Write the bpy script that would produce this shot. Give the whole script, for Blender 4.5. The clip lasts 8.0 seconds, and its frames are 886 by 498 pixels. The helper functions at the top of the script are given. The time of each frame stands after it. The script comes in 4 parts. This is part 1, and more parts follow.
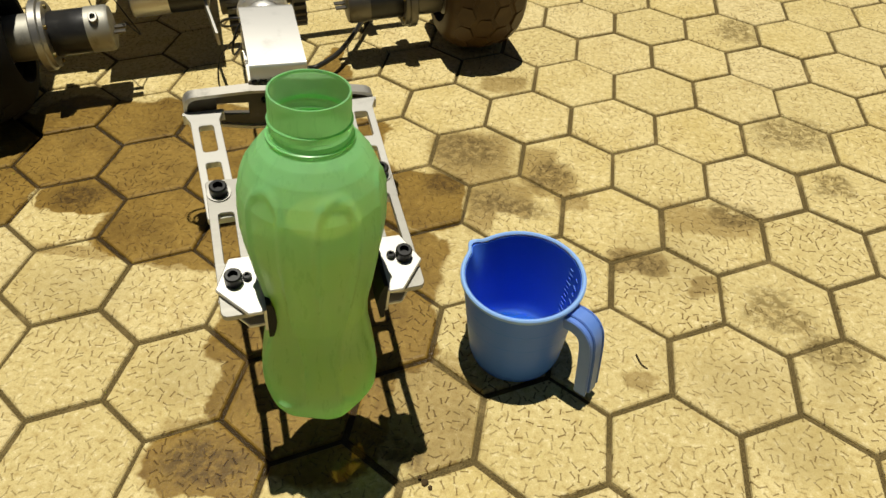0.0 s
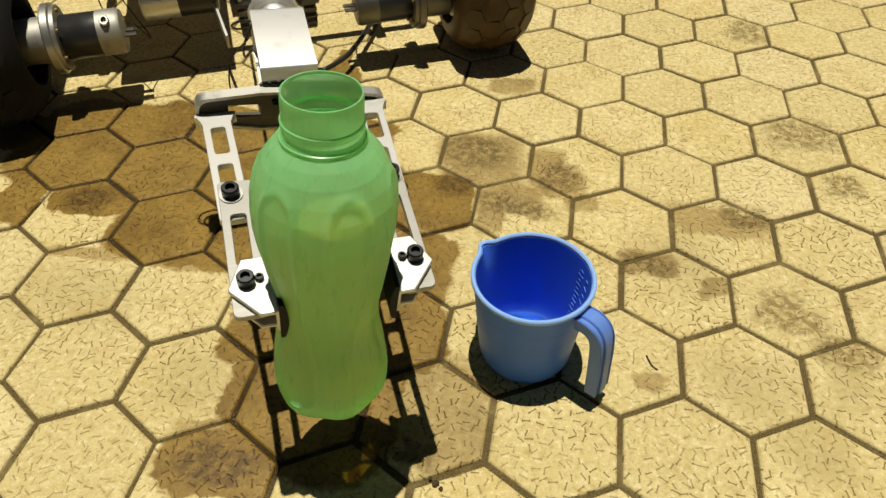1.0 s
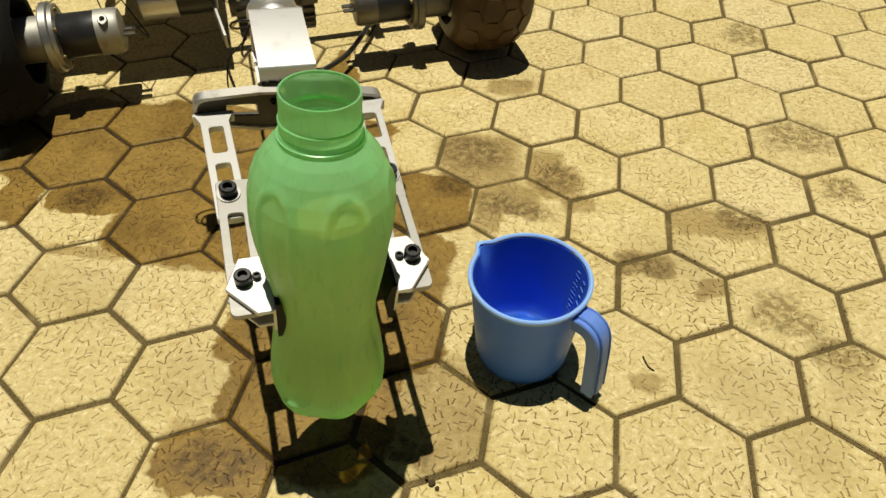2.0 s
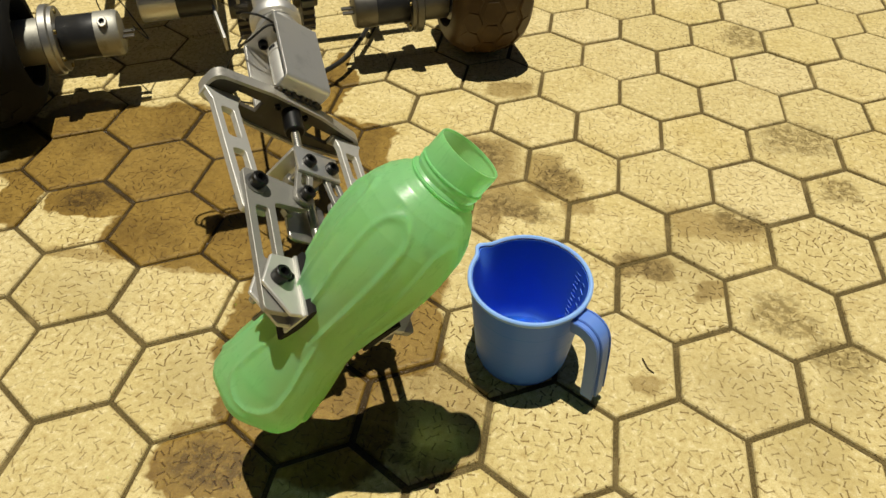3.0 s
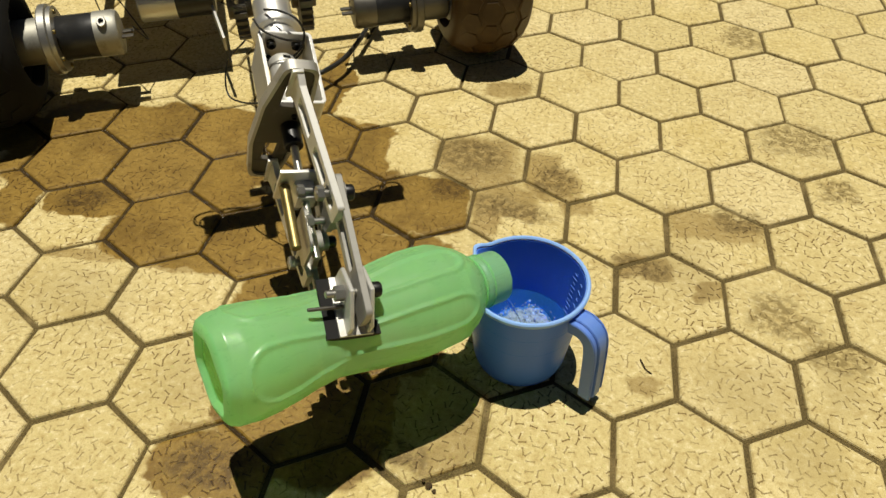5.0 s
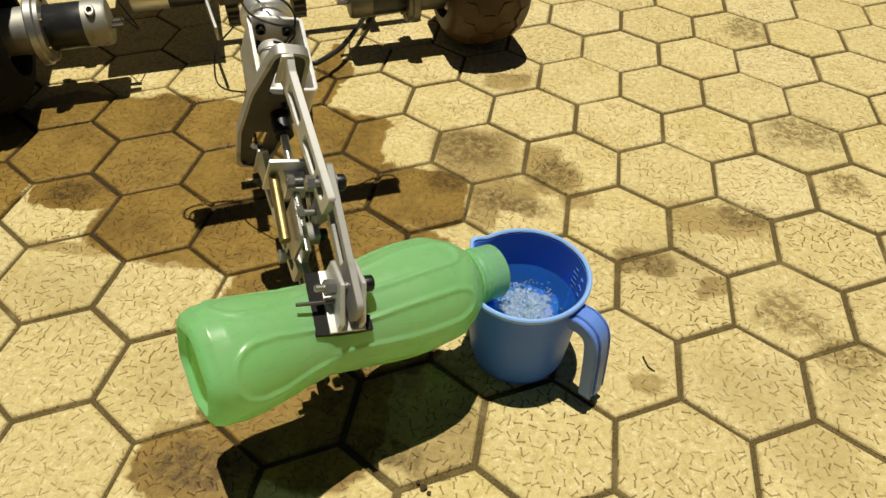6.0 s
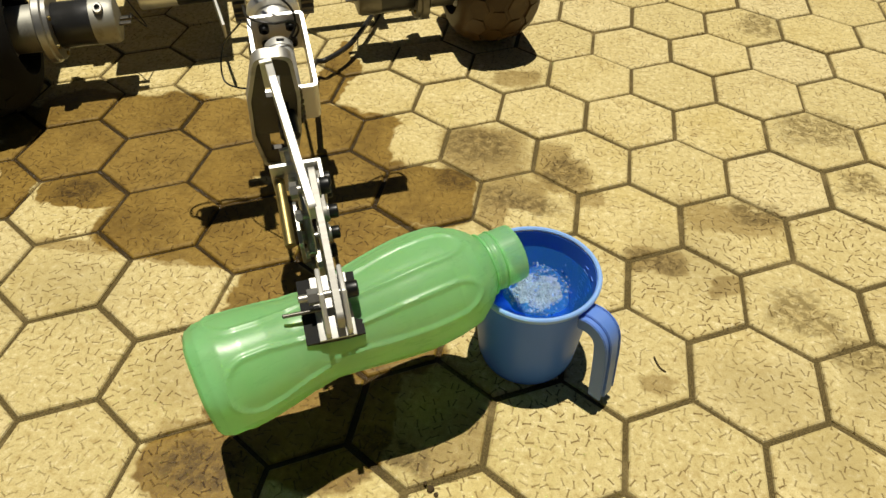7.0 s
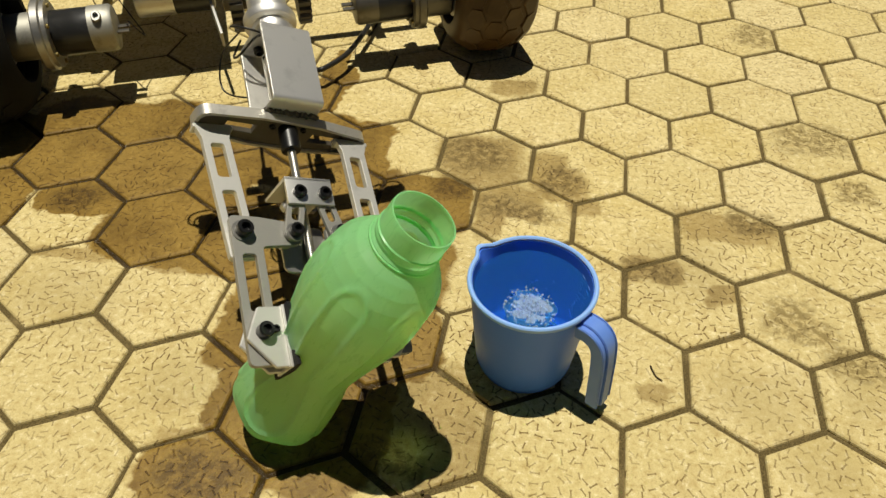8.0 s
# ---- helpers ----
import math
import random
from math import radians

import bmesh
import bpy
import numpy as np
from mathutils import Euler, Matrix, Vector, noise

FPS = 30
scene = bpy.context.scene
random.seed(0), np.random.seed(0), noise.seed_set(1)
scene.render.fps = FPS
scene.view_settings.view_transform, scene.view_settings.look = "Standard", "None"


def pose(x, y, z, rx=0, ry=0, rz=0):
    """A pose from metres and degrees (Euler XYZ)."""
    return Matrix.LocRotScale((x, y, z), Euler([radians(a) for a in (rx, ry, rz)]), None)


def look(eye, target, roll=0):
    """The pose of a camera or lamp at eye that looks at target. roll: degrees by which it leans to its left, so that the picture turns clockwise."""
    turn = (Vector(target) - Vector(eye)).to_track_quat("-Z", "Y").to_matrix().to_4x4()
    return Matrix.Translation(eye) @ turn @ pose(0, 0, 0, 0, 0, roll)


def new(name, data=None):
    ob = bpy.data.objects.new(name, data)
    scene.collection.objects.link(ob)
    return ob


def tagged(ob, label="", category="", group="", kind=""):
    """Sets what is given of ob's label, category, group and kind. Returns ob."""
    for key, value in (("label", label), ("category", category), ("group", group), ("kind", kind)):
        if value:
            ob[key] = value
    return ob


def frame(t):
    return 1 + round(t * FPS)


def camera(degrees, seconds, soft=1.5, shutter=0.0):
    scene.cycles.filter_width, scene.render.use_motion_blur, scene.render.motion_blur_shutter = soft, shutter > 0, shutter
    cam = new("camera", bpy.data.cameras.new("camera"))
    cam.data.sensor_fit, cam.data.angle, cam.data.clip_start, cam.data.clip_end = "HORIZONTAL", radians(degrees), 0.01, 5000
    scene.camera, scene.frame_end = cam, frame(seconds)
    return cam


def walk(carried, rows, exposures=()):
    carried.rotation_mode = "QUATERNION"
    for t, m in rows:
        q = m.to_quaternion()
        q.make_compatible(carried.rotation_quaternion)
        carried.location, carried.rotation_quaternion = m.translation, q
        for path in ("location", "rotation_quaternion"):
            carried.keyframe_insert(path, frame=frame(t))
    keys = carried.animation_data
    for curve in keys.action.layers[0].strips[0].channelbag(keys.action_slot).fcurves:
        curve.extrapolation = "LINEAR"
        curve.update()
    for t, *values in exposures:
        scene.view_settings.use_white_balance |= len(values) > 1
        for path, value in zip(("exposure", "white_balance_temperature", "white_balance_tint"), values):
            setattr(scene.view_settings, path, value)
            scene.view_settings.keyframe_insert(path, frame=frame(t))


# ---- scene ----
cam = camera(63.9, 8.0)
PATH = [
    (0, (-0.103, -0.385, 0.631), (-0.342, 1.018, -0.774), 0.6),
    (0.5, (-0.105, -0.386, 0.631), (-0.345, 1.016, -0.776), 0.4),
    (1, (-0.106, -0.387, 0.631), (-0.365, 1.017, -0.77), 0.0),
    (1.5, (-0.105, -0.388, 0.631), (-0.361, 1.017, -0.769), 0.3),
    (3, (-0.106, -0.389, 0.631), (-0.357, 1.024, -0.763), 0.5),
    (3.5, (-0.106, -0.389, 0.631), (-0.355, 1.022, -0.764), 0.6),
    (4, (-0.106, -0.389, 0.632), (-0.36, 1.026, -0.759), 0.5),
    (4.5, (-0.105, -0.389, 0.632), (-0.355, 1.028, -0.757), 0.7),
    (5.8, (-0.101, -0.378, 0.62), (-0.36, 1.025, -0.782), 0.2),
    (6, (-0.102, -0.373, 0.61), (-0.353, 1.036, -0.787), 0.6),
    (6.5, (-0.103, -0.366, 0.6), (-0.386, 1.028, -0.807), -0.3),
    (7, (-0.101, -0.367, 0.603), (-0.379, 1.036, -0.796), -0.1),
    (7.5, (-0.103, -0.368, 0.604), (-0.375, 1.044, -0.786), 0.2),
    (8, (-0.103, -0.368, 0.606), (-0.371, 1.051, -0.778), 0.4),
]
walk(cam, [(t, look(eye, target, roll)) for t, eye, target, roll in PATH])

# ---------------------------------------------------------------- light
SUN_WAY = Vector((-0.02, 0.09, 1.0)).normalized()
world = bpy.data.worlds.new("sky")
scene.world = world
world.use_nodes = True
wt = world.node_tree
sky = wt.nodes.new("ShaderNodeTexSky")
sky.sky_type = "NISHITA"
sky.sun_disc = False
sky.sun_elevation = math.asin(SUN_WAY.z)
sky.sun_rotation = math.atan2(SUN_WAY.x, SUN_WAY.y)
wt.links.new(sky.outputs[0], wt.nodes["Background"].inputs[0])
wt.nodes["Background"].inputs[1].default_value = 0.012
sun = new("sun", bpy.data.lights.new("sun", "SUN"))
sun.data.energy = 5.0
sun.data.angle = radians(0.55)
sun.data.color = (1.0, 0.945, 0.81)
sun.matrix_world = look(SUN_WAY * 8, (0, 0, 0))
scene.view_settings.exposure = -0.16


# ---------------------------------------------------------------- materials
class Graph:
    """A small hand for writing node trees."""

    def __init__(self, name):
        self.mat = bpy.data.materials.new(name)
        self.mat.use_nodes = True
        self.tree = self.mat.node_tree
        self.tree.nodes.clear()
        self.out = self.tree.nodes.new("ShaderNodeOutputMaterial")

    def put(self, socket, value):
        if isinstance(value, bpy.types.NodeSocket):
            self.tree.links.new(value, socket)
        elif value is not None:
            if isinstance(value, (tuple, list)) and len(value) == 3 and socket.type == "RGBA":
                value = (*value, 1.0)
            socket.default_value = value

    def node(self, kind, out=0, ins=None, **props):
        n = self.tree.nodes.new(kind)
        for k, v in props.items():
            setattr(n, k, v)
        for k, v in (ins or {}).items():
            self.put(n.inputs[k], v)
        return n.outputs[out]

    def math(self, op, a, b=None, c=None, clamp=False):
        return self.node("ShaderNodeMath", 0, {0: a, 1: b, 2: c}, operation=op, use_clamp=clamp)

    def vec(self, op, a, b=None, scale=None):
        n = self.tree.nodes.new("ShaderNodeVectorMath")
        n.operation = op
        self.put(n.inputs[0], a)
        self.put(n.inputs[1], b)
        if scale is not None:
            self.put(n.inputs[3], scale)
        return n.outputs["Value"] if op in ("LENGTH", "DOT_PRODUCT", "DISTANCE") else n.outputs[0]

    def noise(self, vector, scale, detail=3.0, rough=0.5, out=0):
        return self.node("ShaderNodeTexNoise", out, {"Vector": vector, "Scale": scale, "Detail": detail, "Roughness": rough})

    def ramp(self, value, lo, hi, a=0.0, b=1.0, smooth=True):
        return self.node("ShaderNodeMapRange", 0, {0: value, 1: lo, 2: hi, 3: a, 4: b},
                         interpolation_type="SMOOTHSTEP" if smooth else "LINEAR")

    def mix(self, f, a, b, blend="MIX"):
        n = self.tree.nodes.new("ShaderNodeMix")
        n.data_type, n.blend_type = "RGBA", blend
        self.put(n.inputs[0], f)
        self.put(n.inputs[6], a)
        self.put(n.inputs[7], b)
        return n.outputs[2]

    def bump(self, height, strength, distance):
        return self.node("ShaderNodeBump", 0, {"Height": height, "Strength": strength, "Distance": distance})

    def principled(self, **ins):
        names = {"color": "Base Color", "rough": "Roughness", "metal": "Metallic", "normal": "Normal", "ior": "IOR",
                 "trans": "Transmission Weight", "spec": "Specular IOR Level", "coat": "Coat Weight", "sss": "Subsurface Weight",
                 "sss_radius": "Subsurface Radius", "sss_scale": "Subsurface Scale", "alpha": "Alpha", "aniso": "Anisotropic"}
        return self.node("ShaderNodeBsdfPrincipled", 0, {names[k]: v for k, v in ins.items()})

    def done(self, shader):
        self.tree.links.new(shader, self.out.inputs[0])
        return self.mat


def place_socket(g):
    return g.node("ShaderNodeNewGeometry", 0)


def object_socket(g):
    return g.node("ShaderNodeTexCoord", 3)


# damp and dirty patches on the paving: x, y, half width, half depth
WET = [(-0.903, 0.379, 0.061, 0.046), (-0.74, 0.374, 0.144, 0.115), (-0.623, 0.386, 0.128, 0.118), (-0.48, 0.423, 0.09, 0.097), (-0.467, 0.576, 0.03, 0.061),
       (-0.481, 0.617, 0.017, 0.09), (-0.465, 0.622, 0.028, 0.032), (-0.366, 0.439, 0.042, 0.064), (-0.577, 0.242, 0.086, 0.088), (-0.462, 0.233, 0.08, 0.085),
       (-0.359, 0.297, 0.065, 0.104), (-0.272, 0.335, 0.072, 0.06), (-0.282, 0.202, 0.079, 0.074), (-0.39, 0.104, 0.052, 0.074), (-0.261, 0.109, 0.07, 0.054),
       (-0.372, 0.013, 0.041, 0.068), (-0.295, -0.004, 0.074, 0.084), (-0.384, -0.087, 0.064, 0.036), (-0.812, 0.242, 0.037, 0.058), (-0.71, 0.254, 0.053, 0.029),
       (-0.643, 0.204, 0.017, 0.032)]
DAMP = [(-0.203, 0.011, 0.073, 0.064), (-0.202, 0.438, 0.062, 0.062), (-0.091, 0.41, 0.04, 0.033), (-0.154, 0.359, 0.046, 0.032), (-0.108, 0.433, 0.025, 0.045),
        (-0.056, 0.367, 0.022, 0.02), (0.033, 0.263, 0.033, 0.022), (-0.181, 0.643, 0.036, 0.026), (0.116, 0.242, 0.016, 0.016), (-0.407, -0.053, 0.043, 0.013),
        (-0.416, -0.098, 0.023, 0.026), (-0.172, 0.335, 0.022, 0.051), (0.032, 0.084, 0.017, 0.014), (-0.663, 0.154, 0.057, 0.011), (-0.548, 0.157, 0.044, 0.007),
        (0.13, 0.361, 0.064, 0.028), (-0.165, -0.043, 0.026, 0.011)]
DRY = [(-0.7, 0.198, 0.037, 0.022), (-0.297, 0.457, 0.041, 0.041)]
DULL = [(-0.638, 0.09, 0.067, 0.044), (0.07, 0.282, 0.054, 0.05), (0.131, 0.104, 0.06, 0.043), (0.185, 0.037, 0.044, 0.037), (-0.442, 0.008, 0.051, 0.036),
        (0.238, 0.125, 0.025, 0.044)]
DIRT = [(0.182, 0.222, 0.028, 0.035), (0.197, 0.204, 0.034, 0.022), (0.243, 0.162, 0.029, 0.023), (0.302, 0.462, 0.024, 0.022), (0.264, 0.591, 0.05, 0.038),
        (0.225, 0.911, 0.035, 0.039), (-0.209, 0.453, 0.044, 0.034), (-0.086, 0.418, 0.027, 0.025), (-0.23, 0.368, 0.023, 0.026), (-0.38, -0.086, 0.041, 0.021),
        (0.16, 0.384, 0.028, 0.023), (-0.139, 0.344, 0.047, 0.019), (0.03, 0.259, 0.026, 0.015), (-0.713, 0.256, 0.029, 0.022), (-0.209, -0.037, 0.032, 0.014)]


def patch_field(g, place, patches, warp, soft):
    """1 inside the patches, 0 outside, with a ragged edge."""
    wob = g.node("ShaderNodeTexNoise", 1, {"Vector": place, "Scale": 14.0, "Detail": 4.0, "Roughness": 0.6})
    p = g.vec("ADD", place, g.vec("SCALE", g.vec("SUBTRACT", wob, (0.5, 0.5, 0.5)), scale=warp))
    best = None
    for x, y, a, b in patches:
        q = g.vec("MULTIPLY", g.vec("SUBTRACT", p, (x, y, 0.0)), (1 / a, 1 / b, 0.0))
        d = g.math("SQRT", g.vec("LENGTH", g.vec("MULTIPLY", q, q)))
        best = d if best is None else g.math("MINIMUM", best, d)
    return g.ramp(best, 1.0 + soft, 1.0 - soft)


def pressed_strokes(g, flat, scale, shift):
    """Short dashes pressed into the blocks, one to a cell, each with its own turn and length."""
    cell = g.tree.nodes.new("ShaderNodeTexVoronoi")
    cell.voronoi_dimensions, cell.feature = "2D", "F1"
    moved = g.vec("ADD", flat, shift)
    g.put(cell.inputs["Vector"], moved)
    g.put(cell.inputs["Scale"], scale)
    g.put(cell.inputs["Randomness"], 0.8)
    off = g.vec("SUBTRACT", moved, cell.outputs["Position"])
    sep = g.node("ShaderNodeSeparateXYZ", 0, {0: off}).node
    col = g.node("ShaderNodeSeparateColor", 0, {0: cell.outputs["Color"]}).node
    turn = g.math("MULTIPLY", col.outputs[0], 6.2832)
    c, s = g.math("COSINE", turn), g.math("SINE", turn)
    u = g.math("ADD", g.math("MULTIPLY", sep.outputs[0], c), g.math("MULTIPLY", sep.outputs[1], s))
    v = g.math("SUBTRACT", g.math("MULTIPLY", sep.outputs[1], c), g.math("MULTIPLY", sep.outputs[0], s))
    au, av = g.math("ABSOLUTE", u), g.math("ABSOLUTE", v)
    length = g.math("MULTIPLY_ADD", col.outputs[1], 0.0019, 0.0035)
    inside = g.ramp(au, length, g.math("SUBTRACT", length, 0.0008))
    wide = g.math("MULTIPLY_ADD", g.ramp(au, 0.0020, 0.0042), 0.00065, 0.00042)
    thin = g.ramp(av, g.math("ADD", wide, 0.0004), wide)
    keep = g.ramp(col.outputs[2], 0.06, 0.08)
    return g.math("MULTIPLY", g.math("MULTIPLY", inside, thin), keep)


def concrete():
    g = Graph("concrete_paver")
    p = place_socket(g)
    flat = g.vec("MULTIPLY", p, (1, 1, 0))
    tint = g.node("ShaderNodeObjectInfo", "Random")
    stroke = pressed_strokes(g, flat, 94.0, (3.137, 1.713, 0.0))
    # each block is worn to its own degree
    wear_fade = g.math("MULTIPLY_ADD", g.math("FRACT", g.math("MULTIPLY", tint, 7.31)), 0.4, 0.65)
    fade = g.math("MULTIPLY", g.ramp(g.noise(flat, 13.0, 4.0, 0.65), 0.36, 0.62, 0.40, 1.0), wear_fade)
    stroke = g.math("MULTIPLY", stroke, fade)
    fine = g.noise(p, 420.0, 3.0, 0.6)
    cloud = g.noise(flat, 11.0, 4.0, 0.6)
    base = g.mix(g.ramp(cloud, 0.3, 0.7), (0.56, 0.445, 0.175), (0.67, 0.56, 0.27))
    base = g.mix(g.ramp(tint, 0.1, 1.0, 0.0, 0.8), base, (0.57, 0.47, 0.215))
    base = g.mix(g.ramp(g.math("FRACT", g.math("MULTIPLY", tint, 3.77)), 0.55, 1.0, 0.0, 0.5), base, (0.68, 0.575, 0.32))
    base = g.mix(g.ramp(fine, 0.35, 0.75, 0.0, 0.25), base, (0.40, 0.29, 0.12))
    worn = g.ramp(g.noise(flat, 26.0, 5.0, 0.65), 0.52, 0.72, 0.0, 0.55)
    base = g.mix(worn, base, (0.40, 0.285, 0.105))
    mottle = g.noise(flat, 130.0, 5.0, 0.7)
    base = g.mix(g.ramp(mottle, 0.50, 0.68, 0.0, 0.75), base, (0.40, 0.29, 0.105))
    base = g.mix(g.ramp(mottle, 0.48, 0.32, 0.0, 0.6), base, (0.80, 0.70, 0.42))
    crumbs = g.ramp(g.noise(flat, 310.0, 3.0, 0.7), 0.60, 0.70)
    base = g.mix(g.math("MULTIPLY", crumbs, g.ramp(cloud, 0.35, 0.65, 0.15, 0.7)), base, (0.24, 0.165, 0.06))
    grain = g.ramp(g.noise(flat, 640.0, 3.0, 0.75), 0.54, 0.66, 0.0, 0.42)
    base = g.mix(grain, base, (0.22, 0.155, 0.055))
    dull = patch_field(g, flat, DULL, 0.08, 0.6)
    base = g.mix(g.math("MULTIPLY", dull, 0.42), base, (0.33, 0.255, 0.105))
    wet = g.math("MULTIPLY", patch_field(g, flat, WET, 0.060, 0.05), g.math("SUBTRACT", 1.0, patch_field(g, flat, DRY, 0.04, 0.08)))
    damp = patch_field(g, flat, DAMP, 0.060, 0.22)
    wet = g.math("MAXIMUM", wet, g.math("MULTIPLY", damp, 0.62))
    dirt = patch_field(g, flat, DIRT, 0.06, 0.40)
    grime = g.math("MULTIPLY", dirt, g.ramp(g.noise(flat, 95.0, 6.0, 0.75), 0.41, 0.56))
    base = g.mix(g.math("MULTIPLY", grime, 0.80), base, (0.135, 0.096, 0.028))
    base = g.mix(g.math("MULTIPLY", dirt, 0.25), base, (0.36, 0.265, 0.10))
    base = g.mix(g.math("MULTIPLY", stroke, 0.9), base, g.mix(1.0, base, (0.30, 0.235, 0.15), "MULTIPLY"))
    base = g.mix(g.math("MULTIPLY", wet, 0.97), base, g.mix(1.0, base, (0.41, 0.305, 0.105), "MULTIPLY"))
    pools = g.ramp(g.noise(flat, 17.0, 4.0, 0.6), 0.40, 0.66)
    base = g.mix(g.math("MULTIPLY", g.math("MULTIPLY", wet, pools), 0.6), base, g.mix(1.0, base, (0.52, 0.48, 0.36), "MULTIPLY"))
    height = g.math("SUBTRACT", g.math("ADD", g.math("MULTIPLY", fine, 0.35), g.math("MULTIPLY", mottle, 0.4)), stroke)
    rough = g.ramp(wet, 0.0, 1.0, 0.88, 0.50)
    return g.done(g.principled(color=base, rough=rough, spec=0.3, normal=g.bump(height, 0.6, 0.0013)))


def joint_sand():
    g = Graph("joint_sand")
    p = place_socket(g)
    fine = g.noise(p, 520.0, 4.0, 0.7)
    big = g.noise(p, 16.0, 4.0, 0.6)
    base = g.mix(g.ramp(fine, 0.35, 0.7), (0.070, 0.050, 0.016), (0.185, 0.135, 0.050))
    base = g.mix(g.ramp(big, 0.50, 0.74, 0.0, 0.6), base, (0.34, 0.255, 0.11))
    base = g.mix(g.ramp(g.noise(p, 900.0, 2.0, 0.8), 0.58, 0.66, 0.0, 0.7), base, (0.045, 0.030, 0.010))
    wet = patch_field(g, g.vec("MULTIPLY", p, (1, 1, 0)), WET, 0.075, 0.10)
    base = g.mix(wet, base, g.mix(1.0, base, (0.32, 0.25, 0.13), "MULTIPLY"))
    return g.done(g.principled(color=base, rough=g.ramp(wet, 0.0, 1.0, 0.95, 0.30), spec=0.3, normal=g.bump(fine, 0.8, 0.002)))


def metal(name, color, rough, scale=(6, 260, 6), grain=0.12, dirt=0.25, pure=0.85):
    g = Graph(name)
    p = object_socket(g)
    brush = g.noise(g.vec("MULTIPLY", p, scale), 3.0, 4.0, 0.6)
    blot = g.noise(p, 42.0, 4.0, 0.65)
    base = g.mix(g.ramp(blot, 0.5, 0.78, 0.0, dirt), color, tuple(0.35 * c for c in color))
    r = g.math("ADD", rough, g.math("MULTIPLY", g.math("SUBTRACT", brush, 0.5), grain * 2), clamp=True)
    return g.done(g.principled(color=base, rough=r, metal=pure, normal=g.bump(brush, 0.05, 0.0004)))


def plastic(name, color, rough, sss=0.0, wear=0.1, spec=0.5):
    g = Graph(name)
    p = object_socket(g)
    mark = g.noise(p, 55.0, 5.0, 0.7)
    fine = g.noise(p, 600.0, 2.0)
    base = g.mix(g.ramp(mark, 0.5, 0.8, 0.0, wear), color, tuple(min(1.0, c * 0.6 + 0.08) for c in color))
    r = g.ramp(mark, 0.3, 0.8, rough, rough + 0.14)
    return g.done(g.principled(color=base, rough=r, spec=spec, sss=sss, sss_radius=(0.3, 0.4, 1.0), sss_scale=0.004,
                               normal=g.bump(fine, 0.06, 0.0004)))


def bottle_plastic():
    """Frosted, light-passing green plastic, thicker at the neck and the foot."""
    g = Graph("frosted_green_plastic")
    p = object_socket(g)
    mark = g.noise(p, 24.0, 4.0, 0.6)
    fine = g.noise(p, 700.0, 2.0)
    scuff = g.noise(g.vec("MULTIPLY", p, (1, 1, 0.25)), 160.0, 4.0, 0.7)
    nrm = g.bump(g.math("ADD", g.math("MULTIPLY", fine, 0.2), mark), 0.08, 0.002)
    high = g.node("ShaderNodeSeparateXYZ", 2, {0: p})
    thick = g.math("MAXIMUM", g.ramp(high, 0.215, 0.262), g.ramp(high, 0.030, 0.0, 0.0, 0.8))
    col = g.mix(g.ramp(mark, 0.3, 0.7, 0.0, 0.6), (0.39, 0.92, 0.41), (0.50, 0.94, 0.52))
    col = g.mix(thick, col, (0.46, 0.92, 0.46))
    pale = g.mix(thick, (0.70, 0.985, 0.64), (0.60, 0.97, 0.58))
    skin = g.principled(color=col, rough=g.ramp(scuff, 0.3, 0.75, 0.26, 0.36), spec=1.0, normal=nrm)
    glass = g.node("ShaderNodeBsdfRefraction", 0, {"Color": pale, "Roughness": 0.20, "IOR": 1.08})
    through_light = g.node("ShaderNodeBsdfTranslucent", 0, {"Color": pale})
    inner = g.node("ShaderNodeMixShader", 0, {0: 0.46, 1: glass, 2: through_light})
    return g.done(g.node("ShaderNodeMixShader", 0, {0: 0.36, 1: inner, 2: skin}))


def bottle_inside():
    """The inner face of the bottle's wall: it lets nearly all light by, with a green tint."""
    g = Graph("bottle_inner_face")
    clear = g.node("ShaderNodeBsdfTransparent", 0, {0: (0.90, 1.0, 0.93)})
    milk = g.node("ShaderNodeBsdfTranslucent", 0, {0: (0.60, 0.98, 0.70)})
    return g.done(g.node("ShaderNodeMixShader", 0, {0: 0.22, 1: clear, 2: milk}))


def water(name, color=(0.9, 0.97, 1.0), rough=0.03, clear=1.0):
    g = Graph(name)
    p = object_socket(g)
    wave = g.noise(p, 60.0, 3.0)
    return g.done(g.principled(color=color, rough=rough, trans=clear, ior=1.33, normal=g.bump(wave, 0.12, 0.003)))


def bottled_water():
    """Water inside the frosted wall, coloured yellow for the sunlit paving seen through it."""
    g = Graph("bottled_water")
    clear = g.node("ShaderNodeBsdfTransparent", 0, {0: (1.0, 0.86, 0.36)})
    milk = g.node("ShaderNodeBsdfTranslucent", 0, {0: (1.0, 0.74, 0.16)})
    cloud = g.node("ShaderNodeBsdfDiffuse", 0, {0: (1.0, 0.72, 0.16)})
    lit = g.node("ShaderNodeMixShader", 0, {0: 0.5, 1: milk, 2: cloud})
    return g.done(g.node("ShaderNodeMixShader", 0, {0: 0.42, 1: clear, 2: lit}))


def rubber(name, color, rough, dust):
    g = Graph(name)
    p = object_socket(g)
    n1 = g.noise(p, 30.0, 5.0, 0.65)
    n2 = g.noise(p, 380.0, 3.0, 0.6)
    base = g.mix(g.ramp(n1, 0.4, 0.75, 0.0, dust), color, (0.22, 0.14, 0.05))
    return g.done(g.principled(color=base, rough=rough, spec=0.35, normal=g.bump(n2, 0.25, 0.001)))


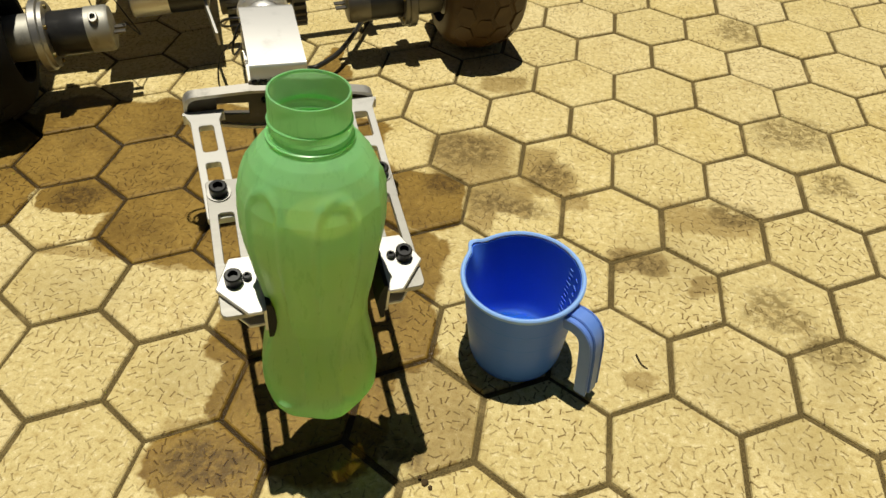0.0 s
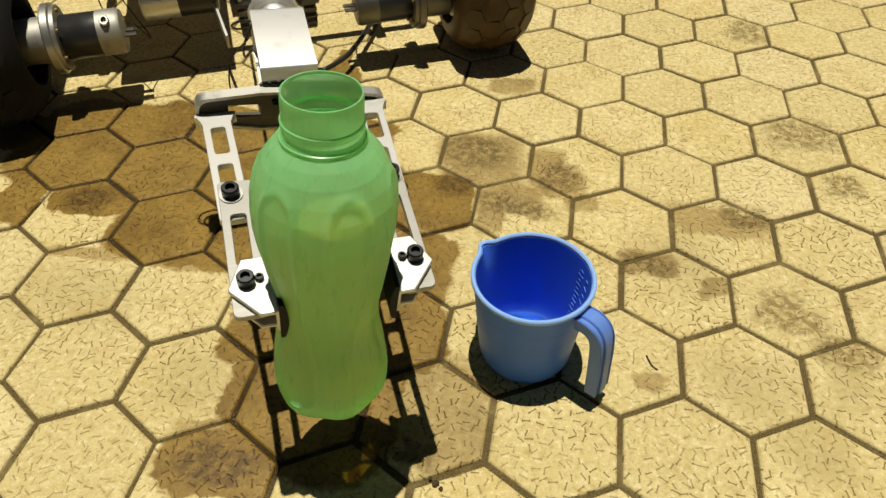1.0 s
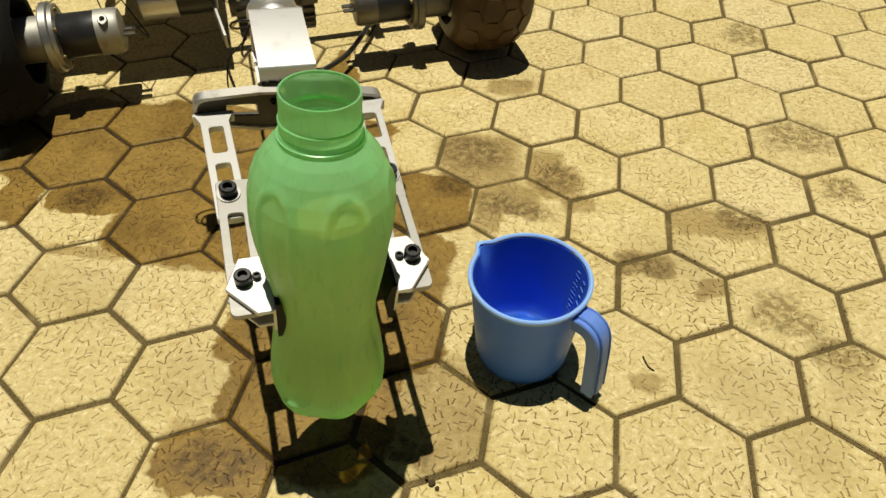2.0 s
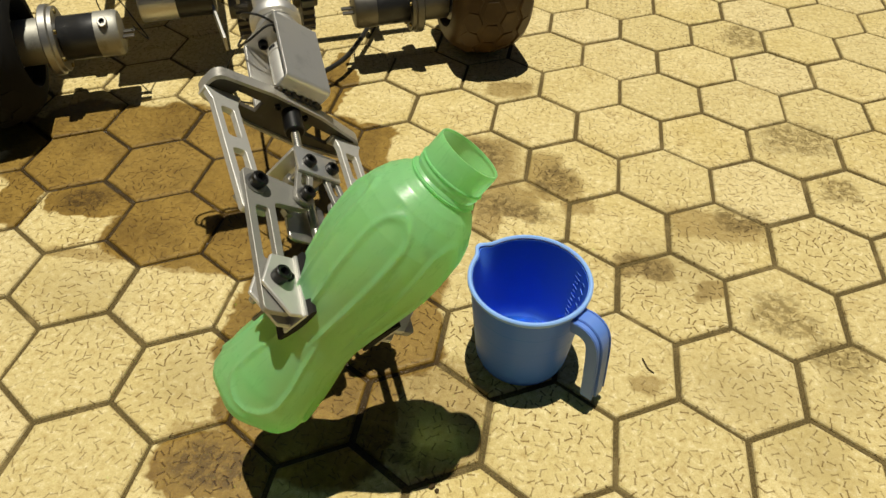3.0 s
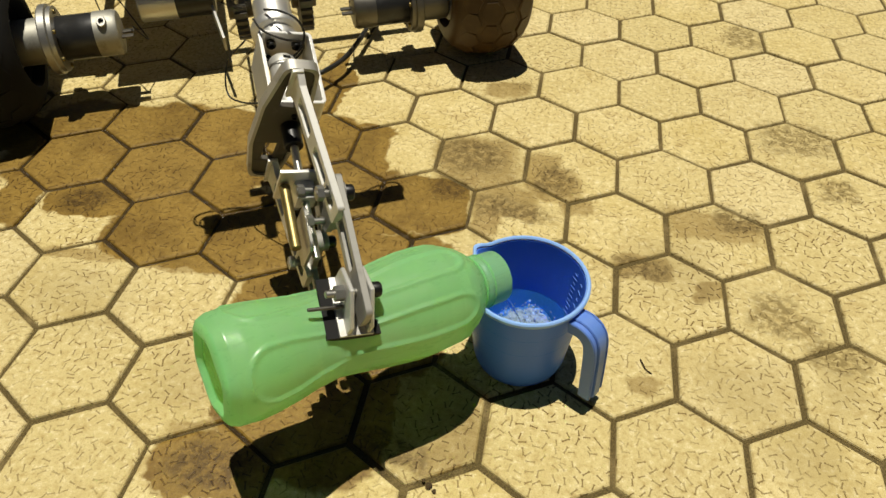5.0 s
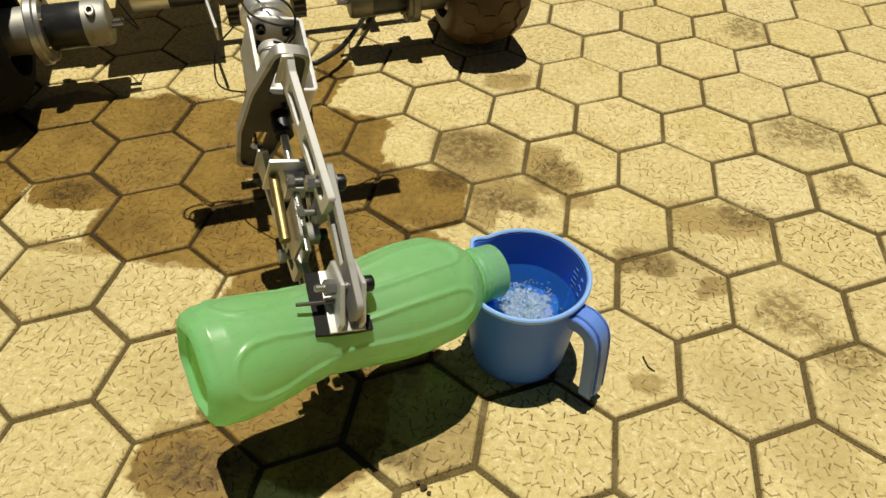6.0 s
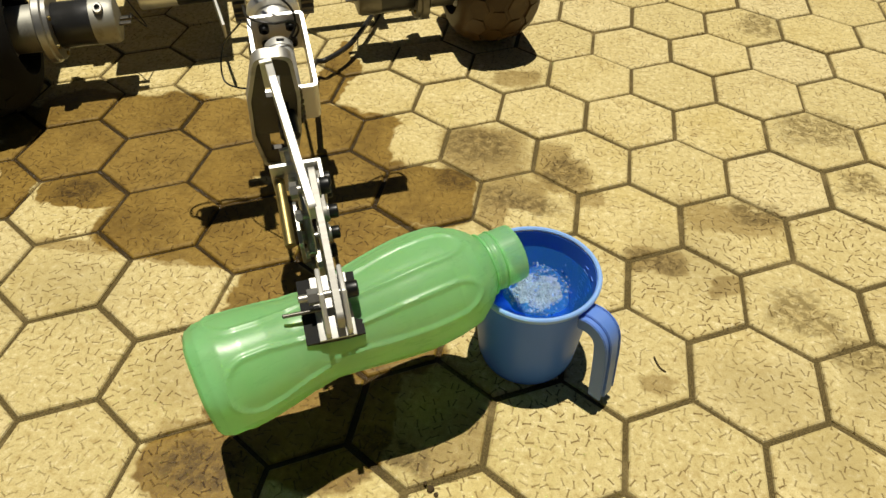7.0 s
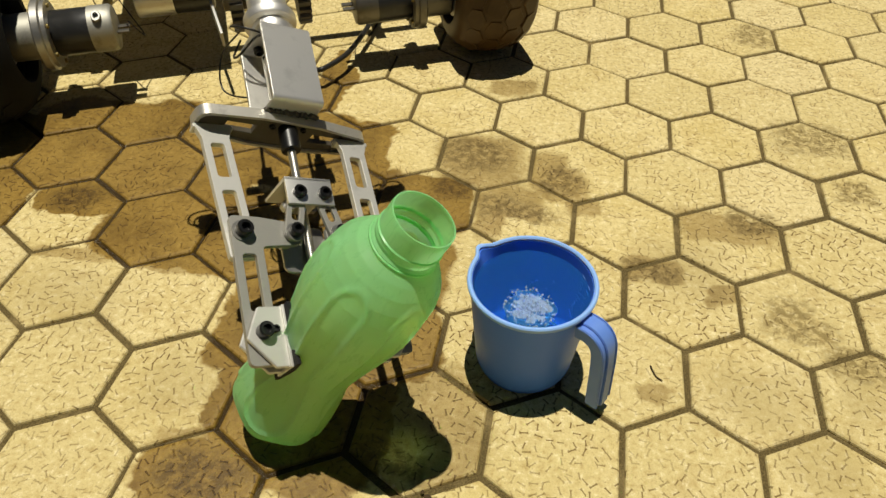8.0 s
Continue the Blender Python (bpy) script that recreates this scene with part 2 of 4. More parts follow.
CONCRETE = concrete()
SAND = joint_sand()
ALU = metal("brushed_aluminium", (0.74, 0.73, 0.70), 0.44, grain=0.015)
ALU_PALE = metal("pale_aluminium", (0.60, 0.59, 0.55), 0.52, grain=0.08, dirt=0.35, pure=0.6)
ALU_GREY = metal("grey_aluminium", (0.33, 0.32, 0.29), 0.56, dirt=0.45, pure=0.6)
STEEL = metal("grey_steel", (0.40, 0.39, 0.36), 0.40, dirt=0.5)
DARK_STEEL = metal("dark_steel", (0.16, 0.15, 0.13), 0.45, dirt=0.5)
BLACK_STEEL = metal("blackened_steel", (0.035, 0.035, 0.035), 0.38, dirt=0.3)
ALU_WORN = metal("worn_aluminium", (0.50, 0.48, 0.43), 0.48, grain=0.1, dirt=0.7, pure=0.7)
CAST = metal("dull_cast_metal", (0.40, 0.39, 0.34), 0.58, grain=0.06, dirt=0.55)
BRASS = metal("brass", (0.30, 0.235, 0.09), 0.42, dirt=0.5)
BLUE = plastic("blue_plastic", (0.068, 0.200, 0.77), 0.36, sss=0.0, wear=0.10, spec=0.28)
BLUE_RIM = plastic("worn_blue_plastic", (0.25, 0.44, 0.84), 0.38, sss=0.08, wear=0.25)
BLUE_STRAP = plastic("mid_blue_plastic", (0.115, 0.235, 0.64), 0.36, sss=0.06, wear=0.2)
BLUE_MARK = plastic("raised_blue_plastic", (0.13, 0.29, 0.74), 0.36)
GREEN = bottle_plastic()
GREEN_INSIDE = bottle_inside()
WATER = water("water")
FOAM = water("foamy_water", (0.72, 0.90, 1.0), 0.02, 0.68)
AERATED = water("aerated_water", (0.07, 0.42, 1.0), 0.02, 0.90)
BOTTLED = bottled_water()
BLACK = rubber("black_rubber", (0.007, 0.007, 0.007), 0.8, 0.03)
# same rubber as TYRE, with the left wheel's deep shade put into its colour
TYRE_SHADED = rubber("shaded_tyre", (0.004, 0.004, 0.004), 0.9, 0.0)
CABLE = rubber("black_cable", (0.015, 0.015, 0.014), 0.4, 0.05)
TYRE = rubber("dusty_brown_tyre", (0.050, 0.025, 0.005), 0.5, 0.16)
DIRTY_IRON = plastic("dirty_iron", (0.055, 0.045, 0.030), 0.5, wear=0.5)
PAINT_BLACK = plastic("black_motor_paint", (0.018, 0.018, 0.018), 0.32, wear=0.25)


# ---------------------------------------------------------------- mesh helpers
def smooth(bm, degrees=38.0):
    lim = radians(degrees)
    bm.normal_update()
    for f in bm.faces:
        f.smooth = True
    for e in bm.edges:
        if len(e.link_faces) == 2 and e.calc_face_angle(0.0) > lim:
            e.smooth = False
    return bm


def part(name, bm, material, parent=None, label="", soft=True):
    bmesh.ops.recalc_face_normals(bm, faces=bm.faces)
    if soft:
        smooth(bm)
    me = bpy.data.meshes.new(name)
    bm.to_mesh(me)
    bm.free()
    me.materials.append(material)
    ob = new(name, me)
    if parent is not None:
        ob.parent = parent
    if label:
        tagged(ob, label)
    return ob


def shared(name, mesh, parent, m):
    ob = new(name, mesh)
    ob.parent = parent
    ob.matrix_basis = m
    return ob


def add_box(bm, lo, hi, bevel=0.0006, m=None):
    t = bmesh.new()
    lo, hi = Vector(lo), Vector(hi)
    bmesh.ops.create_cube(t, size=1.0, matrix=Matrix.LocRotScale((lo + hi) / 2, None, hi - lo))
    if bevel:
        bmesh.ops.bevel(t, geom=list(t.edges), offset=bevel, segments=2, affect="EDGES", profile=0.6)
    join(bm, t, m)


def join(bm, t, m=None):
    if m is not None:
        bmesh.ops.transform(t, matrix=m, verts=t.verts)
    me = bpy.data.meshes.new("tmp")
    t.to_mesh(me)
    t.free()
    bm.from_mesh(me)
    bpy.data.meshes.remove(me)


def along(a, b):
    """Takes +z to the way from a to b, with its origin at a."""
    a, b = Vector(a), Vector(b)
    return Matrix.Translation(a) @ (b - a).to_track_quat("Z", "Y").to_matrix().to_4x4(), (b - a).length


def add_lathe(bm, profile, n=48, m=None, closed=False, bend=None):
    """Turns (radius, z) rows round z. bend(angle, r, z) may change the radius."""
    t = bmesh.new()
    rings = []
    for k, (r, z) in enumerate(profile):
        if r <= 1e-6:
            rings.append([t.verts.new((0, 0, z))])
            continue
        ring = []
        for i in range(n):
            a = 2 * math.pi * i / n
            rr = bend(a, r, z, k) if bend else r
            ring.append(t.verts.new((rr * math.cos(a), rr * math.sin(a), z)))
        rings.append(ring)
    pairs = list(zip(rings, rings[1:])) + ([(rings[-1], rings[0])] if closed else [])
    for p, q in pairs:
        for i in range(n):
            j = (i + 1) % n
            if len(p) == 1 and len(q) == 1:
                continue
            if len(p) == 1:
                t.faces.new((p[0], q[i], q[j]))
            elif len(q) == 1:
                t.faces.new((p[i], p[j], q[0]))
            else:
                t.faces.new((p[i], p[j], q[j], q[i]))
    join(bm, t, m)


def add_rod(bm, a, b, r, n=24, bevel=0.0008):
    m, d = along(a, b)
    c = min(bevel, r * 0.4, d * 0.4)
    add_lathe(bm, [(0, 0), (r - c, 0), (r, c), (r, d - c), (r - c, d), (0, d)], n, m)


def add_poly(bm, pts, z0, z1, m=None, bevel=0.0006):
    """A flat plate: the outline pts (x, y) from z0 up to z1."""
    t = bmesh.new()
    f = t.faces.new([t.verts.new((x, y, z0)) for x, y in pts])
    made = bmesh.ops.extrude_face_region(t, geom=[f])
    bmesh.ops.translate(t, vec=(0, 0, z1 - z0), verts=[v for v in made["geom"] if isinstance(v, bmesh.types.BMVert)])
    bmesh.ops.recalc_face_normals(t, faces=t.faces)
    if bevel:
        rim = [e for e in t.edges if e.calc_face_angle(0) > 1.2 and abs(e.verts[0].co.z - e.verts[1].co.z) < 1e-6]
        bmesh.ops.bevel(t, geom=rim, offset=bevel, segments=1, affect="EDGES")
    join(bm, t, m)


def add_slotted(bm, outline, slots, z0, z1, m=None):
    """A plate with holes through it: closed outlines in x, y, from z0 up to z1."""
    t = bmesh.new()
    rims = []
    for pts in [outline] + slots:
        vs = [t.verts.new((x, y, z0)) for x, y in pts]
        rims += [t.edges.new((a, b)) for a, b in zip(vs, vs[1:] + vs[:1])]
    bmesh.ops.triangle_fill(t, use_beauty=True, use_dissolve=False, edges=rims)
    made = bmesh.ops.extrude_face_region(t, geom=list(t.faces))
    bmesh.ops.translate(t, vec=(0, 0, z1 - z0), verts=[v for v in made["geom"] if isinstance(v, bmesh.types.BMVert)])
    bmesh.ops.recalc_face_normals(t, faces=t.faces)
    rim = [e for e in t.edges if len(e.link_faces) == 2 and e.calc_face_angle(0) > 1.2 and abs(e.verts[0].co.z - e.verts[1].co.z) < 1e-6]
    bmesh.ops.bevel(t, geom=rim, offset=0.0004, segments=1, affect="EDGES")
    join(bm, t, m)


def round_outline(pts, radii, n=5):
    """Rounds the corners of a closed outline."""
    out, k = [], len(pts)
    for i, p in enumerate(pts):
        r = radii[i] if isinstance(radii, (list, tuple)) else radii
        p, a, b = Vector(p), Vector(pts[i - 1]), Vector(pts[(i + 1) % k])
        d1, d2 = (a - p).normalized(), (b - p).normalized()
        half = d1.angle(d2) / 2
        cut = min(r / math.tan(half), (a - p).length * 0.48, (b - p).length * 0.48)
        s, e = p + d1 * cut, p + d2 * cut
        for j in range(n + 1):
            t = j / n
            out.append(tuple(s * (1 - t) ** 2 + p * 2 * t * (1 - t) + e * t * t))
    return out


def add_tube(bm, path, r, n=10, m=None):
    """A round cord along a list of points."""
    t = bmesh.new()
    pts = [Vector(p) for p in path]
    rings = []
    up = Vector((0.13, 0.21, 0.97)).normalized()
    for i, p in enumerate(pts):
        d = (pts[min(i + 1, len(pts) - 1)] - pts[max(i - 1, 0)]).normalized()
        x = d.cross(up).normalized()
        y = x.cross(d)
        rings.append([t.verts.new(p + (x * math.cos(a) + y * math.sin(a)) * r) for a in (2 * math.pi * k / n for k in range(n))])
    for p, q in zip(rings, rings[1:]):
        for i in range(n):
            t.faces.new((p[i], p[(i + 1) % n], q[(i + 1) % n], q[i]))
    t.faces.new(rings[0])
    t.faces.new(rings[-1])
    join(bm, t, m)


def curve_points(pts, n=12):
    """A smooth way through points."""
    p = [Vector(q) for q in pts]
    p = [p[0] * 2 - p[1]] + p + [p[-1] * 2 - p[-2]]
    out = []
    for i in range(1, len(p) - 2):
        for k in range(n):
            t = k / n
            out.append(0.5 * (2 * p[i] + (p[i + 1] - p[i - 1]) * t + (2 * p[i - 1] - 5 * p[i] + 4 * p[i + 1] - p[i + 2]) * t * t
                              + (3 * p[i] - p[i - 1] - 3 * p[i + 1] + p[i + 2]) * t ** 3))
    return out + [p[-2]]


def bolt(parent, at, way, r=0.0045, h=0.006, name="bolt", material=None, socket=True):
    """A cap screw with a hexagonal socket, its head rising from at along way."""
    bm = bmesh.new()
    m, _ = along(at, Vector(at) + Vector(way))
    prof = [(0, -0.001), (r * 0.9, -0.001), (r, 0), (r, h - r * 0.16), (r * 0.86, h)]
    prof += [(r * 0.56, h), (r * 0.5, h - r * 0.7), (0, h - r * 0.7)] if socket else [(0, h)]
    add_lathe(bm, prof, 18 if socket else 6, m)
    return part(name, bm, material or BLACK_STEEL, parent)


# ---------------------------------------------------------------- the robot's place and its joints
PIVOT = Vector((-0.437, 0.331, 0.298))
YAW = 26.2
ROLL_0 = 4.6
# seconds, arm pitch, wrist roll
JOINTS = [(0.0, 11.0, 0.0), (2.2, 11.0, 0.0), (2.4, 11.4, 4.0), (2.6, 12.3, 13.5), (2.8, 13.5, 24.6), (3.0, 15.2, 36.6), (3.5, 17.4, 63.8),
          (4.0, 19.0, 93.4), (4.15, 20.2, 98.5), (4.3, 21.0, 100.2), (4.5, 21.4, 100.2), (6.0, 21.6, 100.4), (6.5, 21.8, 100.0), (6.65, 22.2, 97.0),
          (7.0, 23.0, 85.0), (7.5, 24.6, 53.6), (8.0, 25.3, 23.4)]


def joint_at(t):
    ts = [r[0] for r in JOINTS]
    out = []
    for c in (1, 2):
        v = [r[c] for r in JOINTS]
        i = max(0, min(len(ts) - 2, next((k for k in range(len(ts) - 1) if ts[k + 1] >= t), len(ts) - 2)))

        def slope(k):
            if k == 0 or k == len(ts) - 1:
                return 0.0 if k == 0 else (v[-1] - v[-2]) / (ts[-1] - ts[-2])
            a, b = (v[k] - v[k - 1]) / (ts[k] - ts[k - 1]), (v[k + 1] - v[k]) / (ts[k + 1] - ts[k])
            return 0.0 if a * b <= 0 else 2 * a * b / (a + b)
        h = ts[i + 1] - ts[i]
        s = (t - ts[i]) / h
        out.append((2 * s ** 3 - 3 * s * s + 1) * v[i] + (s ** 3 - 2 * s * s + s) * h * slope(i)
                   + (3 * s * s - 2 * s ** 3) * v[i + 1] + (s ** 3 - s * s) * h * slope(i + 1))
    return out


def wrist(t):
    """The pose of the gripper: x to its right, y back to the robot, z up from its fingers' plane."""
    pitch, roll = joint_at(t)
    return (Matrix.Translation(PIVOT) @ pose(0, 0, 0, 0, 0, YAW) @ pose(0, 0, 0, pitch, 0, 0) @ pose(0, 0, 0, 0, roll + ROLL_0, 0))


# ---------------------------------------------------------------- paving
SIDE = 0.075
GAP = 0.0054


def ground():
    bm = bmesh.new()
    r = 400.0
    rows = [0.0, 0.5, 2, 8, 30, 120, r]
    add_lathe(bm, [(a, -0.0038) for a in rows], 48)
    g = part("ground", bm, SAND, None, soft=False)
    return tagged(g, "brown sandy ground under the paving, filling the joints", "ground", kind="structure")


def paver_mesh(inset):
    """One hexagonal block with a worn, chamfered edge, top at z = 0."""
    bm = bmesh.new()
    r = SIDE - inset / math.sqrt(3)
    rings = []
    for rr, z in ((r, -0.03), (r, -0.0035), (r - 0.0008, -0.0015), (r - 0.0026, -0.0003), (r - 0.006, 0.0)):
        ring = []
        for k in range(6):
            a = math.pi / 6 + k * math.pi / 3
            ring.append(bm.verts.new((rr * math.cos(a), rr * math.sin(a), z)))
        rings.append(ring)
    for p, q in zip(rings, rings[1:]):
        for i in range(6):
            bm.faces.new((p[i], p[(i + 1) % 6], q[(i + 1) % 6], q[i]))
    bm.faces.new(rings[-1])
    bmesh.ops.recalc_face_normals(bm, faces=bm.faces)
    return bm


def paving():
    paved = tagged(new("pavement"), "pavement of yellowish hexagonal concrete blocks, partly wet and stained", "pavement", kind="structure")
    kinds = []
    for k, inset in enumerate((GAP, GAP * 0.85, GAP * 1.15)):
        me = bpy.data.meshes.new("paver")
        bm = paver_mesh(inset)
        bm.to_mesh(me)
        bm.free()
        me.materials.append(CONCRETE)
        kinds.append(me)
    rng = random.Random(4)
    near, far = [], []
    for j in range(-62, 72):
        for i in range(-100, 100):
            x, y = (i - 0.5 + j / 2) * math.sqrt(3) * SIDE, 1.5 * j * SIDE
            d = math.hypot((x + 0.25) / 1.15, (y - 0.42) / 0.95)
            if abs(x + 0.2) < 6.5 and abs(y - 0.5) < 6.8:
                (near if d < 1.0 else far).append((d, x, y))
    near.sort()
    far += near[300:]
    for d, x, y in near[:300]:
        shared("paver", rng.choice(kinds), paved, pose(x + rng.uniform(-.0008, .0008), y + rng.uniform(-.0008, .0008), rng.uniform(-.0011, .0006),
                                                       rng.uniform(-.5, .5), rng.uniform(-.5, .5), rng.choice((0, 60, 120, 180, 240, 300)) + rng.uniform(-.5, .5)))
    src = paver_mesh(GAP)
    vs = [v.co.copy() for v in src.verts]
    src.verts.index_update()
    fs = [[v.index for v in f.verts] for f in src.faces]
    src.free()
    verts, faces = [], []
    for d, x, y in far:
        n = len(verts)
        dz = rng.uniform(-.0011, .0006)
        verts += [(v.x + x, v.y + y, v.z + dz) for v in vs]
        faces += [[n + q for q in f] for f in fs]
    me = bpy.data.meshes.new("outer_pavers")
    me.from_pydata(verts, [], faces)
    me.materials.append(CONCRETE)
    ob = new("outer_pavers", me)
    ob.parent = paved
    tagged(ob, "outlying hexagonal concrete blocks", kind="stuff")


# ---------------------------------------------------------------- blue mug
MUG_AT = (-0.1055, 0.1055)
MUG_TURN = -32.0


def mug_radius(z):
    """Inner radius of the mug at a height."""
    return 0.0462 + (0.0575 - 0.0462) * max(0.0, min(1.0, z / 0.112)) ** 0.9


def blue_mug():
    mug = tagged(new("measuring_mug"), "blue plastic measuring mug with spout standing on the paving", "mug")
    mug.matrix_basis = pose(*MUG_AT, 0.0, 0, 0, MUG_TURN) @ Matrix.Diagonal((1, 1, 1.055, 1))

    def lip(a, r, z, k):
        d = math.atan2(math.sin(a - math.pi), math.cos(a - math.pi))
        w = math.exp(-(d / 0.13) ** 2) * max(0.0, (z - 0.085) / 0.03) ** 1.4
        return r + 0.0085 * w

    zs = [0.006, 0.012, 0.025, 0.045, 0.065, 0.085, 0.095, 0.102, 0.108]
    wall = 0.0024
    outer = [(0.0, 0.0025), (0.036, 0.0022), (0.040, 0.0), (0.0435, 0.0), (0.0462, 0.0016), (0.0478, 0.0045)] + [(mug_radius(z) + wall, z) for z in zs[1:]]
    rim = [(0.0612, 0.1085), (0.0624, 0.1105), (0.0624, 0.1130), (0.0612, 0.1143), (0.0592, 0.1143), (0.0578, 0.1130)]
    inner = [(mug_radius(z), z) for z in reversed(zs[1:])] + [(0.0455, 0.0065), (0.043, 0.0048), (0.038, 0.0042), (0.0, 0.0042)]
    bm = bmesh.new()
    add_lathe(bm, outer + [(mug_radius(0.110) + wall, 0.110)] + [(mug_radius(0.1105), 0.1105)] + inner, 128, None, bend=lip)
    part("body", bm, BLUE, mug)
    bm = bmesh.new()
    add_lathe(bm, rim, 128, None, closed=True, bend=lip)
    part("rim", bm, BLUE_RIM, mug, "pale worn blue rolled rim")

    # handle: a strap with a raised band down its back and two side webs
    bm = bmesh.new()
    path = curve_points([(0.0585, 0, 0.1035), (0.072, 0, 0.1045), (0.0835, 0, 0.0995), (0.0905, 0, 0.089), (0.0935, 0, 0.072), (0.0955, 0, 0.045), (0.0972, 0, 0.016)], 8)

    def strap(half, lo, hi):
        t = bmesh.new()
        rings = []
        for i, p in enumerate(path):
            d = (path[min(i + 1, len(path) - 1)] - path[max(i - 1, 0)]).normalized()
            nrm = Vector((d.z, 0, -d.x)) * -1
            if nrm.x < 0 and nrm.z < 0:
                nrm = -nrm
            rings.append([t.verts.new(p + Vector((0, y, 0)) + nrm * o) for y, o in ((half[0], lo), (half[1], lo), (half[1], hi), (half[0], hi))])
        for p, q in zip(rings, rings[1:]):
            for k in range(4):
                t.faces.new((p[k], p[(k + 1) % 4], q[(k + 1) % 4], q[k]))
        t.faces.new(rings[0])
        t.faces.new(rings[-1])
        bmesh.ops.recalc_face_normals(t, faces=t.faces)
        bmesh.ops.bevel(t, geom=[e for e in t.edges if e.calc_face_angle(0) > 0.9], offset=0.0008, segments=2, affect="EDGES")
        join(bm, t)
    strap((-0.0115, 0.0115), -0.0026, 0.0)
    strap((-0.0060, 0.0060), -0.001, 0.0022)
    strap((-0.0125, -0.0100), -0.0125, 0.0012)
    strap((0.0100, 0.0125), -0.0125, 0.0012)
    part("handle", bm, BLUE_STRAP, mug, "blue plastic strap handle, open at its foot")

    # raised graduation strokes on the inner wall
    for col, (ang, n) in enumerate(((62.0, 14), (47.0, 8))):
        bm = bmesh.new()
        for k in range(n):
            z = 0.024 + k * 0.0058 if col == 0 else 0.03 + k * 0.0098
            wide = 0.0085 if k % 2 == 0 else 0.0052
            r = mug_radius(z) - 0.0002
            a = radians(ang)
            m = Matrix.Translation((r * math.cos(a), r * math.sin(a), z)) @ pose(0, 0, 0, 0, 0, ang)
            add_box(bm, (-0.0003, -wide / 2, -0.0003), (0.0004, wide / 2, 0.0003), 0.0, m)
        part("graduation_marks", bm, BLUE_MARK, mug, "raised graduation strokes")
    return mug


# ---------------------------------------------------------------- green bottle
BOTTLE_LEN = 0.2875
# part of the length from the mouth down, radius
BOTTLE_FORM = [(0.0, 0.0258), (0.013, 0.0262), (0.075, 0.0262), (0.082, 0.0268), (0.089, 0.0262), (0.095, 0.0258), (0.102, 0.0276), (0.111, 0.0274), (0.118, 0.0292),
               (0.135, 0.0345), (0.165, 0.0408), (0.205, 0.0458), (0.25, 0.0490), (0.30, 0.0500), (0.36, 0.0500), (0.42, 0.0482), (0.50, 0.0445), (0.58, 0.0408),
               (0.65, 0.0390), (0.72, 0.0402), (0.79, 0.0440), (0.86, 0.0470), (0.92, 0.0478), (0.965, 0.0466), (0.99, 0.0430), (1.0, 0.0385)]


def bottle_radius(f):
    for (a, ra), (b, rb) in zip(BOTTLE_FORM, BOTTLE_FORM[1:]):
        if f <= b:
            return ra + (rb - ra) * max(0.0, (f - a) / (b - a))
    return BOTTLE_FORM[-1][1]


def flute(a, f):
    """Relief of the arched panels moulded into the bottle."""
    out, step = 0.0, 2 * math.pi / 6
    for k in range(6):
        d = abs(math.atan2(math.sin(a - k * step - FLUTE_TURN), math.cos(a - k * step - FLUTE_TURN)))
        if d > 0.75:
            continue
        if 0.125 < f < 0.68:
            w = 0.29 * (1 - 0.2 * max(0.0, (f - 0.42) / 0.26))
            e = (math.hypot(d / w, max(0.0, 0.262 - f) / 0.075) - 1.0) * w
            fade = min(1.0, max(0.0, (0.68 - f) / 0.10))
            out += fade * (0.0019 * math.exp(-(e / 0.05) ** 2) - 0.0008 / (1 + math.exp(e / 0.03)))
    for k in range(4):
        d = abs(math.atan2(math.sin(a - k * math.pi / 2 - FLUTE_TURN), math.cos(a - k * math.pi / 2 - FLUTE_TURN)))
        if d < 0.9 and 0.60 < f < 0.965:
            w = 0.50 * (0.6 + 0.4 * min(1.0, (f - 0.6) / 0.2))
            e = (math.hypot(d / w, max(0.0, f - 0.86) / 0.075) - 1.0) * w
            fade = min(1.0, max(0.0, (f - 0.60) / 0.10))
            out += fade * (0.0018 * math.exp(-(e / 0.05) ** 2) - 0.0009 / (1 + math.exp(e / 0.03)))
    return out


FLUTE_TURN = 0.74


def relief(a, z):
    """Panels on the body, and the six lobes on which the bottle stands."""
    out = flute(a, 1 - z / BOTTLE_LEN) if 0.012 < z < 0.26 else 0.0
    return out + 0.0017 * math.cos(6 * (a - FLUTE_TURN)) * max(0.0, 1 - max(0.0, z) / 0.034) ** 1.5


def bottle_local():
    """The bottle's pose in the gripper: origin at its foot, z towards its mouth."""
    mouth, foot = Vector((-0.0026, -0.3795, 0.1732)), Vector((-0.0065, -0.4402, -0.1078))
    m, _ = along(foot, mouth)
    return m


